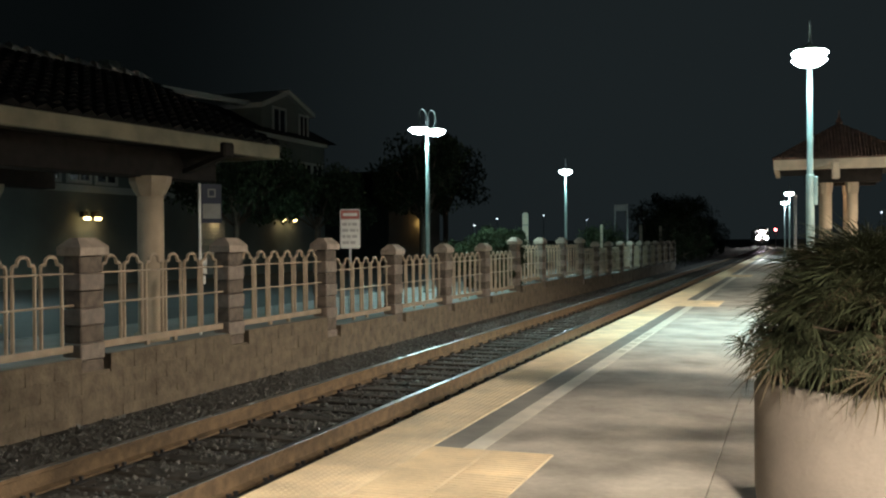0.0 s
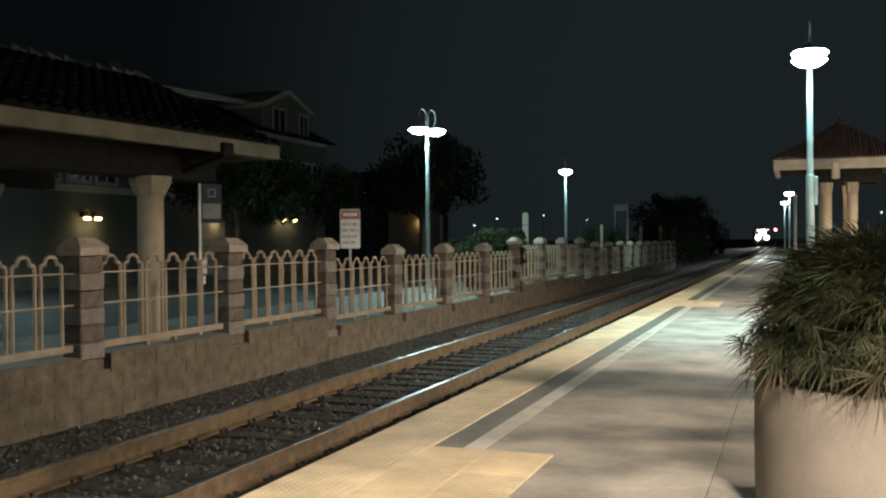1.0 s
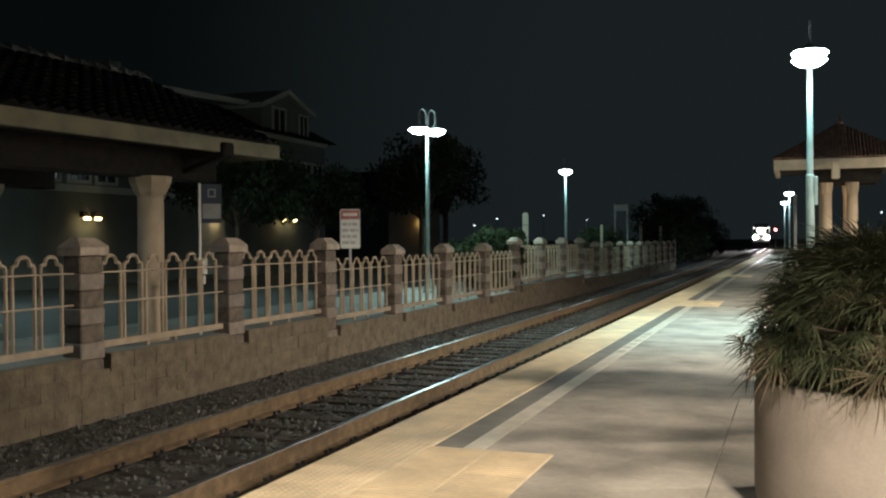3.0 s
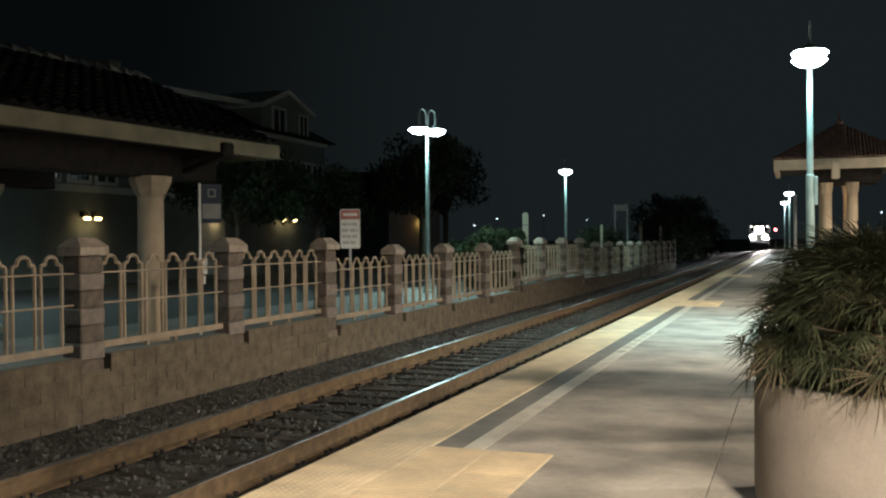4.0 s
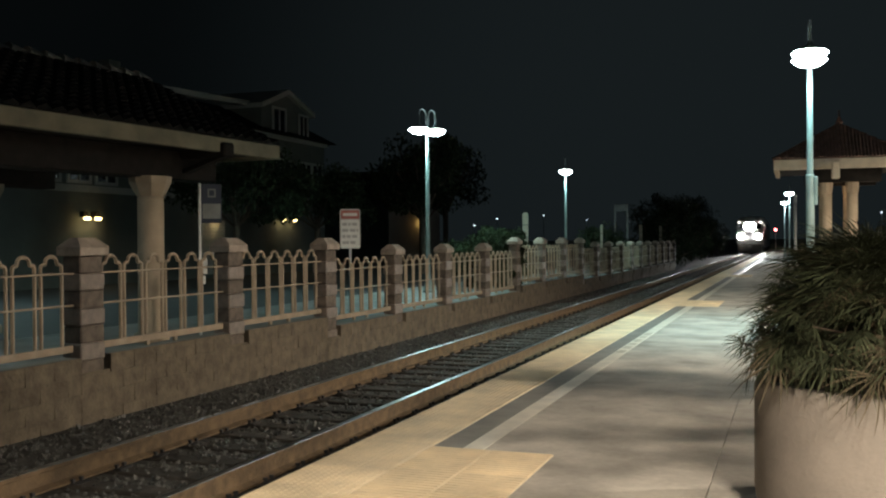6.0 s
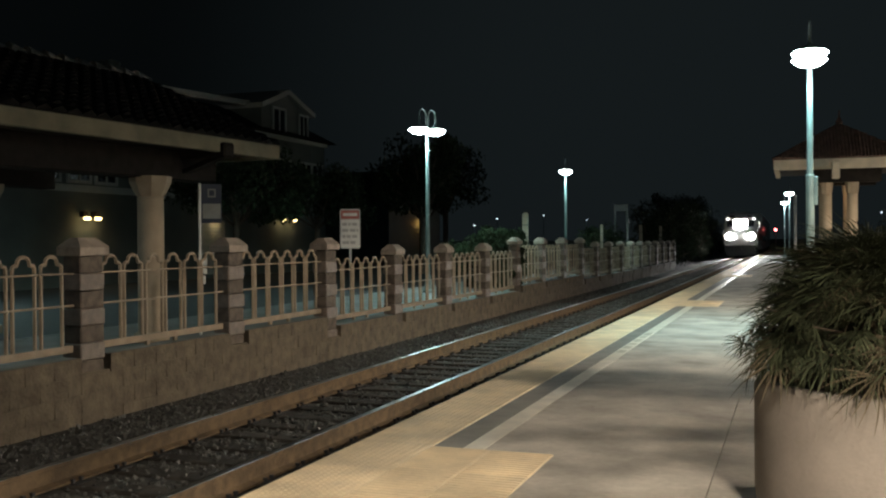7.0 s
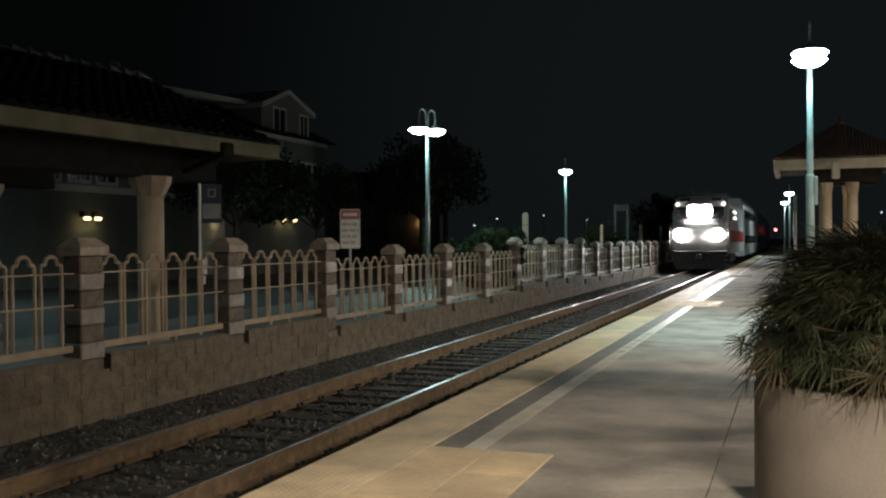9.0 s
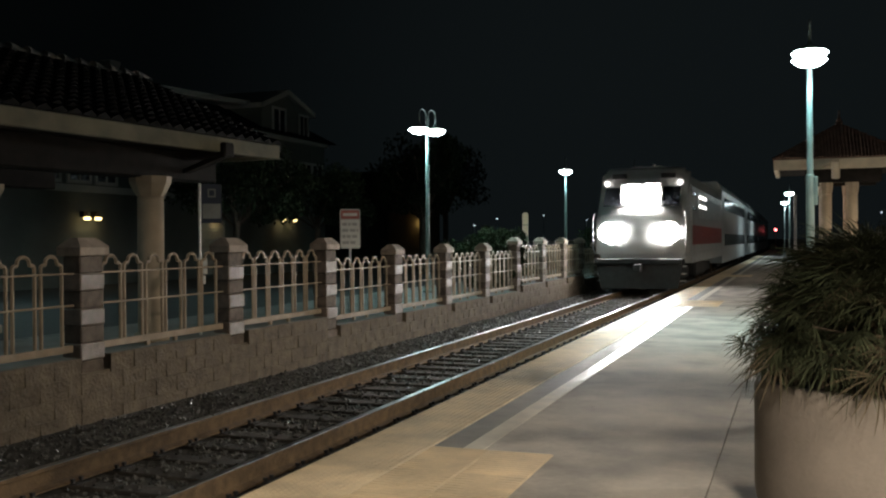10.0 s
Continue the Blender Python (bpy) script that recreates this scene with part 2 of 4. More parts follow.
def build_track():
    track = empty("railway_track", pose(0, 0, 0), "single railway track with rusty rails on timber ties", "track", kind="structure")
    for side in (-1, 1):
        x = TRACK_X + side * RAIL_OFF
        bm = ribbon(B(), [(x + a, b) for a, b in rail_section()], -30, 420, 5)
        rail = part("rail", bm, RAIL_RUST, track, "rust-brown steel rail")
        bm = ribbon(B(), [(x - 0.033, -0.0035), (x + 0.033, -0.0035), (x + 0.030, 0.001), (x - 0.030, 0.001)], -30, 420, 5)
        part("running_surface", bm, RAIL_TOP, rail, "polished running surface")
    tie = mesh_of("tie", box(B(), -1.3, -0.115, -0.36, 1.3, 0.115, -0.192, 0.012), TIE_WOOD)
    bm = B()
    for side in (-1, 1):
        x = side * RAIL_OFF
        box(bm, x - 0.15, -0.08, -0.194, x + 0.15, 0.08, -0.183)
        for k in (-1, 1):
            for j in (-0.05, 0.05):
                box(bm, x + k * 0.085 - 0.016, j - 0.014, -0.184, x + k * 0.085 + 0.016, j + 0.014, -0.15)
    plate = mesh_of("tie_plate", bm, LOCO_BLACK)
    y = 0.4 - 0.55 * 24
    while y < 120:
        m = pose(TRACK_X + bend(y) + random.uniform(-0.03, 0.03), y, random.uniform(-0.008, 0.004), 0, 0, random.uniform(-1.2, 1.2))
        piece("tie", tie, track, m)
        piece("tie_plate", plate, track, pose(TRACK_X + bend(y), y, 0))
        y += 0.55
    bm = B()
    while y < 300:
        box(bm, TRACK_X + bend(y) - 1.3, y - 0.115, -0.36, TRACK_X + bend(y) + 1.3, y + 0.115, -0.196)
        y += 0.55
    tagged(part("far_ties", bm, TIE_WOOD, track), kind="stuff")


def build_stones():
    """Loose ballast stones between the ties and on the shoulders."""
    rng = np.random.default_rng(3)
    base = np.array([(0, 0, 1), (1, 0, 0), (0, 1, 0), (-1, 0, 0), (0, -1, 0), (0, 0, -1)], float)
    tri = [(0, 1, 2), (0, 2, 3), (0, 3, 4), (0, 4, 1), (5, 2, 1), (5, 3, 2), (5, 4, 3), (5, 1, 4)]
    vs, fs = [], []
    for k in range(40000):
        y = 1.5 + 50 * rng.random() ** 1.7
        x = -7.25 + 3.95 * rng.random()
        if abs(abs(x - TRACK_X) - RAIL_OFF) < 0.12:
            continue
        on_tie = abs(((y - 0.4 + 0.275) % 0.55) - 0.275) < 0.13 and abs(x - TRACK_X) < 1.3
        if on_tie and rng.random() < 0.78:
            continue
        s = rng.uniform(0.011, 0.028) if rng.random() < 0.9 else rng.uniform(0.025, 0.04)
        z = -0.188 if on_tie else (-0.215 if x > -6.4 else -0.215 + 0.045 * (-6.4 - x) / 0.9)
        p = base * s * rng.uniform(0.6, 1.3, (6, 3))
        a, b = rng.uniform(0, 6.28), rng.uniform(0, 6.28)
        ca, sa, cb, sb = math.cos(a), math.sin(a), math.cos(b), math.sin(b)
        p = p @ np.array([[ca, -sa, 0], [sa, ca, 0], [0, 0, 1]]) @ np.array([[1, 0, 0], [0, cb, -sb], [0, sb, cb]])
        o = len(vs)
        vs.extend((p + (x, y, z)).tolist())
        fs.extend([(o + i, o + j, o + l) for i, j, l in tri])
    me = bpy.data.meshes.new("ballast_stones")
    me.from_pydata(vs, [], fs)
    me.materials.append(STONES)
    tagged(new("ballast_stones", me), "loose grey crushed ballast stones between ties", "ballast", kind="stuff")


PLAT_END = 150.0


def build_platform():
    bm = ribbon(B(), [(EDGE_X + 0.02, -0.42), (EDGE_X + 0.02, PLAT_Z - 0.03), (8.6, PLAT_Z - 0.03), (8.6, -0.42)], -25, PLAT_END, 6)
    plat = tagged(part("platform", bm, CONCRETE), "warm grey concrete station platform with joints", "platform", kind="structure")
    # slabs with open joints
    xs = [-2.238, -0.52, 1.6, 4.2, 6.4, 8.6]
    y = -23.0
    ys = []
    while y < 100:
        ys.append(y)
        y += 12.2
    for y0 in ys:
        for x0, x1 in zip(xs, xs[1:]):
            if y0 < -12:
                continue
            bm = box(B(), x0 + 0.003, y0 + 0.002, PLAT_Z - 0.028, x1 - 0.003, y0 + 12.198, PLAT_Z, 0.004)
            part("slab", bm, CONCRETE, plat)
    bm = ribbon(B(), [(-2.1, PLAT_Z - 0.05), (-2.1, PLAT_Z), (8.6, PLAT_Z), (8.6, PLAT_Z - 0.05)], 102.05, PLAT_END, 6)
    part("far_slab", bm, CONCRETE, plat)
    # bands next to the edge
    bm = ribbon(B(), [(-2.648, PLAT_Z - 0.05), (-2.648, PLAT_Z - 0.002), (-2.243, PLAT_Z - 0.002), (-2.243, PLAT_Z - 0.05)], -25, PLAT_END, 6)
    part("dark_band", bm, DARKBAND, plat, "dark grey concrete band")
    for y0, y1 in ((-20, 4.74), (6.96, 23.4), (25.62, 41.9), (44.1, PLAT_END)):
        bm = ribbon(B(), [(-2.40, PLAT_Z - 0.02), (-2.40, PLAT_Z + 0.003), (-2.232, PLAT_Z + 0.003), (-2.232, PLAT_Z - 0.02)], y0, y1, 6)
        part("painted_stripe", bm, STRIPE, plat, "worn white painted stripe")
    for y, dy in ((13.6, 0.3), (14.1, 0.35), (14.65, 0.25), (15.1, 0.4), (15.7, 0.3), (16.2, 0.35)):
        part("lettering_bar", box(B(), -2.37, y, PLAT_Z, -2.26, y + dy, PLAT_Z + 0.005), FADED, plat)
    # tactile tiles with truncated domes
    bm = box(B(), 0, 0, -0.03, 0.615, 0.908, 0.004, 0.003)
    for i in range(11):
        for j in range(16):
            x, yy = 0.035 + i * 0.055, 0.04 + j * 0.055
            m = Matrix.Translation((x, yy, 0.006))
            bmesh.ops.create_cone(bm, cap_ends=True, segments=6, radius1=0.016, radius2=0.011, depth=0.0045, matrix=m)
    tile = mesh_of("tactile_tile", bm, YELLOW)
    y = -21.3
    while y < 100:
        piece("tactile_tile", tile, plat, pose(EDGE_X, y, PLAT_Z))
        y += 0.915
    bm = ribbon(B(), [(EDGE_X, PLAT_Z - 0.03), (EDGE_X, PLAT_Z + 0.004), (-2.65, PLAT_Z + 0.004), (-2.65, PLAT_Z - 0.03)], y, PLAT_END, 6)
    part("far_tactile_strip", bm, YELLOW, plat)
    # boarding pads with bars across
    bm = box(B(), 0, 0, -0.03, 0.48, 0.735, 0.008, 0.003)
    for j in range(12):
        box(bm, 0.012, 0.02 + j * 0.061, 0.006, 0.468, 0.052 + j * 0.061, 0.012)
    pad = mesh_of("boarding_pad_tile", bm, YELLOW)
    for y0 in (4.75, 23.41, 41.9):
        for i in range(2):
            for j in range(3):
                piece("boarding_pad_tile", pad, plat, pose(-2.645 + i * 0.485, y0 + j * 0.737, PLAT_Z))


# ---- fence on its wall ----
FENCE_X = -7.45
POST_Y0, BAY = 8.69, 2.94


def levels(k):
    """Heights of wall top, panel bottom, panel top and post top at bay k."""
    if k < 2:
        return 0.55, 0.64, 1.67, 1.88
    if k < 6:
        return 0.37, 0.48, 1.57, 1.75
    if k < 9:
        return 0.5, 0.62, 1.72, 1.90
    return 0.34, 0.45, 1.56, 1.74


def rough_block(L):
    """A wall block with a slightly uneven split face."""
    rng = random.Random(int(L * 1000))
    bm = box(B(), -0.03, -L / 2 + 0.0005, -0.0995, 0.016, L / 2 - 0.0005, 0.0995, 0.0025)
    for v in bm.verts:
        if v.co.x > 0.012:
            v.co.x += rng.uniform(-0.004, 0.005)
    return mesh_of("block", bm, WALL_BLOCK)


BLOCKS = []


def build_wall():
    BLOCKS.extend((rough_block((BAY - 0.48) / 6), rough_block((BAY - 0.48) / 12), rough_block(0.478)))
    for k in range(-5, 19):
        wt = levels(k)[0]
        y0 = POST_Y0 + BAY * k
        bm = B()
        box(bm, FENCE_X - 0.08, y0 + 0.24, -0.42, FENCE_X + 0.14, y0 + BAY - 0.24, wt - 0.003, 0.012)
        box(bm, FENCE_X - 0.07, y0 - 0.238, -0.42, FENCE_X + 0.155, y0 + 0.238, wt - 0.17, 0.004)
        wall = tagged(part("retaining_wall", bm, WALL_STONE), "rough brown block wall carrying the fence", "wall", kind="structure")
        # thin pale layer: lamp light on the wall top is put into its colour
        part("coping", box(B(), FENCE_X - 0.085, y0 + 0.245, wt - 0.012, FENCE_X + 0.118, y0 + BAY - 0.245, wt + 0.004, 0.003), FAR_SLAB, wall, "pale strip as light on the wall top")
        if not -2 < k < 11:
            continue
        z, c = wt, 0
        while z > -0.2:
            n = 6
            L = (BAY - 0.48) / n
            for j in range(n + c % 2):
                a = y0 + 0.24 + L * (j - 0.5 * (c % 2))
                b = a + L
                half = c % 2 and j in (0, n)
                if half:
                    a, b = max(a, y0 + 0.24), min(b, y0 + BAY - 0.24)
                m = pose(FENCE_X + 0.152 + random.uniform(-0.003, 0.003), (a + b) / 2, z - 0.0995)
                piece("block", BLOCKS[1 if half else 0], wall, m)
            if c:
                piece("block", BLOCKS[2], wall, pose(FENCE_X + 0.152 + random.uniform(-0.003, 0.003), y0, z - 0.0995))
            z -= 0.2
            c += 1


def build_posts():
    blk = {}
    for key, mtl, d in (("pale", BLOCK_PALE, 0.0), ("dark", BLOCK_DARK, -0.011)):
        blk[key] = mesh_of("block", box(B(), -0.13 - d, -0.20 - d, 0, 0.13 + d, 0.20 + d, 0.190, 0.014), mtl)
    bm = B()
    w, l = 0.165, 0.238
    box(bm, -w, -l, 0, w, l, 0.10, 0.008)
    lo = [bm.verts.new(p) for p in ((-w + 0.006, -l + 0.006, 0.101), (w - 0.006, -l + 0.006, 0.101), (w - 0.006, l - 0.006, 0.101), (-w + 0.006, l - 0.006, 0.101))]
    hi = [bm.verts.new(p) for p in ((-0.05, -0.15, 0.20), (0.05, -0.15, 0.20), (0.05, 0.15, 0.20), (-0.05, 0.15, 0.20))]
    for a in range(4):
        bm.faces.new((lo[a], lo[(a + 1) % 4], hi[(a + 1) % 4], hi[a]))
    bm.faces.new(hi)
    cap = mesh_of("cap", bm, CAP_STONE)
    for k in range(-5, 20):
        top = max(levels(k)[3], levels(k - 1)[3])
        ob = empty("fence_post", pose(FENCE_X, POST_Y0 + BAY * k, 0), "fence post of banded brown split-face blocks with sloped cap", "fence post", "posts along the fence")
        z, n = top - 0.215, 0
        piece("cap", cap, ob, pose(0, 0, z))
        floor = levels(k)[0] - 0.18
        while z > floor:
            z -= 0.193
            piece("block", blk["pale" if n % 2 else "dark"], ob, pose(random.uniform(-0.004, 0.004), random.uniform(-0.004, 0.004), z))
            n += 1


def build_panels():
    length = BAY - 0.40
    first, last = 0.06, length - 0.10
    pitch = (last - first) / 6
    H = 1.0
    h = pitch * 0.40
    lobe = h * 0.54
    pts = [(0, -h, 0), (0, -h, H - 0.12), (0, -h + 0.008, H - 0.098), (0, -h + 0.03, H - 0.088), (0, -lobe - 0.006, H - 0.085), (0, -lobe, H - 0.06)]
    for a in range(1, 8):
        ang = math.pi * (1 - a / 8)
        pts.append((0, math.cos(ang) * lobe, H - 0.055 + math.sin(ang) * 0.055))
    pts += [(0, -y, z) for _, y, z in reversed(pts[:6])]
    hoop = mesh_of("hoop", tube(B(), pts, 0.0215, 6), FENCE_PAINT)
    foot = mesh_of("foot", box(B(), -0.022, -0.03, -0.09, 0.022, 0.03, -0.036, 0.004), FENCE_PAINT)
    bottom = mesh_of("bottom_rail", box(B(), -0.03, 0, -0.035, 0.03, length, 0.045, 0.006), FENCE_PAINT)
    thin = mesh_of("rail", tube(B(), [(0.02, -0.03, 0), (0.02, length + 0.03, 0)], 0.012, 6), FENCE_PAINT)
    for k in range(-5, 19):
        wt, pb, pt, _ = levels(k)
        y0 = POST_Y0 + BAY * k + 0.20
        ob = empty("metal_fence", pose(FENCE_X, y0, pb), "tan painted metal fence bay of trefoil-topped hoops", "fence", "bays of the fence")
        piece("bottom_rail", bottom, ob, pose(0, 0, 0))
        for z in (0.48, 0.83):
            piece("rail", thin, ob, pose(0, 0, z))
        for j in range(6):
            piece("hoop", hoop, ob, pose(random.uniform(-0.003, 0.003), first + pitch * (j + 0.5), 0.02, 0, 0, random.uniform(-2, 2)))
        for y in (length * 0.36, length * 0.58):
            piece("foot", foot, ob, pose(0, y, 0))


# ---- lamp posts ----
def lamp_post(x, y, base, turn, name="street_lamp", label="teal street lamp post with two lit saucer heads", light=COOL, power=420, top=4.85, cone=168, blend=0.5):
    ob = empty(name, pose(x, y, base, 0, 0, turn), label, "street lamp", "lamp posts")
    h = top - base
    bm = B()
    lathe(bm, [(0.16, 0), (0.16, 0.05), (0.12, 0.10), (0.080, 0.5), (0.066, 0.55), (0.056, h * 0.6), (0.046, h)], 14)
    part("pole", bm, POLE, ob, smooth=False)
    for s in (-1, 1):
        pts = [(s * 0.03, 0, h - 0.05), (s * 0.05, 0, h + 0.45)]
        for a in range(1, 8):
            ang = math.pi * (1 - a / 8)
            pts.append((s * (0.19 + 0.14 * math.cos(ang)), 0, h + 0.45 + 0.17 * math.sin(ang)))
        pts.append((s * 0.33, 0, h + 0.12))
        part("gooseneck", tube(B(), pts, 0.018, 6), POLE, ob, "thin arched gooseneck arm")
        hood = part("hood", lathe(B(), [(0.27, 0.037), (0.22, 0.07), (0.06, 0.14), (0.03, 0.2)], 20), POLE, ob, "saucer-shaped hood", at=pose(s * 0.33, 0, h + 0.02))
        # upper half of the glowing shape imitates the head's glare
        part("lens", lathe(B(), [(0.06, -0.13), (0.17, -0.105), (0.26, -0.05), (0.305, 0.0), (0.26, 0.035), (0.17, 0.066)], 20), LAMP_COOL, hood, "glowing lens swollen upward as glare")
        lx = x + s * 0.33 * math.cos(math.radians(turn))
        ly = y + s * 0.33 * math.sin(math.radians(turn))
        lamp_light("lamp", lx, ly, top - 0.2, power / 2, light, 0.15, cone, blend)
    return ob


# ---- train ----
SPEED, FRONT_Y = 22.0, 33.0


def lamp_unit(name, parent, at, lens, deep=True):
    """An added lamp can that throws a beam ahead, in a glowing ring that stands in for glare; the can's mouth shades
    what lies to the sides.
    """
    can = part(name, lathe(B(), [(0.165, 0), (0.165, 0.58), (0.155, 0.59), (0.150, 0.58), (0.150, 0.04), (0.02, 0.03)], 20), LOCO_GLARE_WHITE, parent, "deep lamp can", at=at)
    bowl, beam = B(), B()
    lathe(bowl, [(0.34, 0.0), (0.34, 0.04), (0.30, 0.11), (0.22, 0.14), (0.168, 0.10), (0.168, 0.0)], 24)
    lathe(beam, [(0.142, 0.045), (0.12, 0.06), (0.05, 0.07)], 16)
    if deep:
        part("bowl", bowl, GLARE_RING, can, "glowing ring as lamp glare")
        part("lens", beam, lens, can, "dazzling lamp lens")
    else:
        part("bowl", bowl, GLARE_RING, parent, "glowing ring as lamp glare", at=at)
        part("lens", beam, lens, parent, "dazzling lamp lens", at=at)


def build_locomotive():
    ob = empty("locomotive", pose(TRACK_X, 60, 0), "silver diesel locomotive with blazing headlight and ditch lights", "locomotive")
    L = 17.0
    bm = B()
    prism(bm, [(-1.55, 0.95), (1.55, 0.95), (1.55, 3.7), (1.2, 4.25), (0.5, 4.45), (-0.5, 4.45), (-1.2, 4.25), (-1.55, 3.7)], "y", 2.2, L)
    part("body", bm, LOCO_SILVER, ob)
    bm = B()
    prism(bm, [(0.0, 1.15), (0.0, 2.55), (0.35, 2.75), (1.15, 3.75), (1.35, 4.2), (2.25, 4.4), (2.25, 1.15)], "x", -1.5, 1.5)
    bmesh.ops.recalc_face_normals(bm, faces=bm.faces)
    es = [e for e in bm.edges if min(v.co.y for v in e.verts) < 1.4]
    bmesh.ops.bevel(bm, geom=es, offset=0.16, segments=3, affect="EDGES")
    part("cab", bm, LOCO_GLARE_WHITE, ob, "sloped cab nose, white as in lamp glare", smooth=True)
    for s in (-1, 1):
        bm = B()
        prism(bm, [(0.52, 2.93), (0.50, 2.95), (1.06, 3.62), (1.09, 3.60)], "x", s * 0.75 - 0.55, s * 0.75 + 0.55)
        part("windshield", bm, TRAIN_GLASS, ob, "dark windshield", at=pose(0, -0.03, 0.02))
        part("handrail", tube(B(), [(s * 1.52, 0.1, 1.3), (s * 1.56, -0.06, 1.5), (s * 1.56, -0.06, 2.5), (s * 1.52, 0.1, 2.7)], 0.02), GALV, ob, "bright vertical grab rail")
        lamp_unit("ditch_light", ob, pose(s * 1.03, 0.03, 2.04, 90), DITCH)
    hb = part("headlight", box(B(), -0.72, -0.10, -0.40, 0.72, 0.25, 0.40, 0.05), LOCO_GLARE_WHITE, ob, "twin headlight housing", at=pose(0, 0.62, 3.36))
    for s in (-1, 1):
        lamp_unit("lamp_can", hb, pose(s * 0.32, -0.102, 0, 90), HEADLIGHT, deep=False)
    for s in (-1, 1):
        part("marker_light", lathe(B(), [(0.09, 0), (0.09, 0.05), (0.05, 0.08)], 14), MARKER_STRIP_GLOW, ob, "small lit marker light", at=pose(s * 1.27, 1.12, 3.78, 90))
        # emissive strips added along the sides as two bright streaks
        for z in (3.05, 3.40):
            part("glow_strip", box(B(), s * 1.572 - 0.012, 5.0, z - 0.06, s * 1.572 + 0.012, 7.8, z + 0.06, 0.006), MARKER_STRIP_GLOW, ob, "narrow glowing strip on the side")
    part("anticlimber", box(B(), -1.5, -0.25, 0.95, 1.5, 0.3, 1.15, 0.03), LOCO_BLACK, ob)
    bm = B()
    prism(bm, [(-1.3, 0.12), (1.3, 0.12), (1.45, 0.95), (-1.45, 0.95)], "y", -0.05, 0.12)
    part("snowplow", bm, LOCO_BLACK, ob)
    part("coupler", box(B(), -0.13, -0.55, 0.7, 0.13, 0.1, 0.98, 0.04), LOCO_BLACK, ob)
    for y in (3.4, 13.4):
        bm = B()
        for s in (-1, 1):
            box(bm, s * 1.05 - 0.08, y - 1.7, 0.35, s * 1.05 + 0.08, y + 1.7, 0.75, 0.03)
        box(bm, -1.0, y - 0.4, 0.45, 1.0, y + 0.4, 0.95)
        bogie = part("bogie", bm, LOCO_BLACK, ob)
        for dy in (-1.25, 1.25):
            for s in (-1, 1):
                part("wheel", cyl(B(), (s * 0.70, y + dy, 0.508), (s * 0.83, y + dy, 0.508), 0.505, n=24), RAIL_RUST, bogie)
    part("fuel_tank", box(B(), -1.3, 6.2, 0.3, 1.3, 10.6, 0.95, 0.08), LOCO_BLACK, ob)
    for s in (-1, 1):
        part("side_band", box(B(), s * 1.555 - 0.01, 2.4, 1.6, s * 1.555 + 0.01, L - 0.2, 2.3), LOCO_RED, ob, "red side band")
        part("side_window", box(B(), s * 1.56 - 0.01, 2.5, 2.85, s * 1.56 + 0.01, 3.3, 3.5), TRAIN_GLASS, ob, "dark cab side window")
    for s in (-1, 1):
        part("number_board", box(B(), s * 0.85 - 0.25, 1.18, 3.95, s * 0.85 + 0.25, 1.3, 4.12, 0.01), LOCO_BLACK, ob, "small dark number board")
        part("mirror", box(B(), s * 1.66 - 0.07, 2.15, 2.95, s * 1.66 + 0.07, 2.2, 3.35, 0.01), GALV, ob, "upright wing mirror")
        part("mirror_arm", tube(B(), [(s * 1.54, 2.2, 3.15), (s * 1.63, 2.18, 3.15)], 0.012), GALV, ob)
        part("cab_door", box(B(), s * 1.552 - 0.012, 3.7, 1.2, s * 1.552 + 0.012, 4.35, 3.35, 0.008), LOCO_SILVER, ob)
        for k in range(9):
            part("louver", box(B(), s * 1.56 - 0.02, 5.2 + 1.15 * k, 2.6, s * 1.56 + 0.02, 6.1 + 1.15 * k, 3.4, 0.015), GALV, ob, "steel side louver")
        part("side_rail", tube(B(), [(s * 1.6, 4.6, 1.3), (s * 1.6, 16.6, 1.3)], 0.018), GALV, ob, "long grab rail")
        for k in range(3):
            part("step", box(B(), s * 1.3 - 0.2, 0.35, 0.35 + 0.25 * k, s * 1.3 + 0.2, 0.75, 0.39 + 0.25 * k), GALV, ob)
    for y in (7.5, 10.5, 13.5):
        part("roof_fan", lathe(B(), [(0.62, 0), (0.62, 0.14), (0.5, 0.18)], 20), LOCO_BLACK, ob, at=pose(0, y, 4.44))
    part("horn", cyl(B(), (0.3, 1.6, 4.42), (0.3, 2.0, 4.42), 0.06, 0.03, n=10), GALV, ob)
    part("antenna", cyl(B(), (-0.6, 3.0, 4.4), (-0.6, 3.0, 4.75), 0.02, n=6), GALV, ob)
    return ob, L


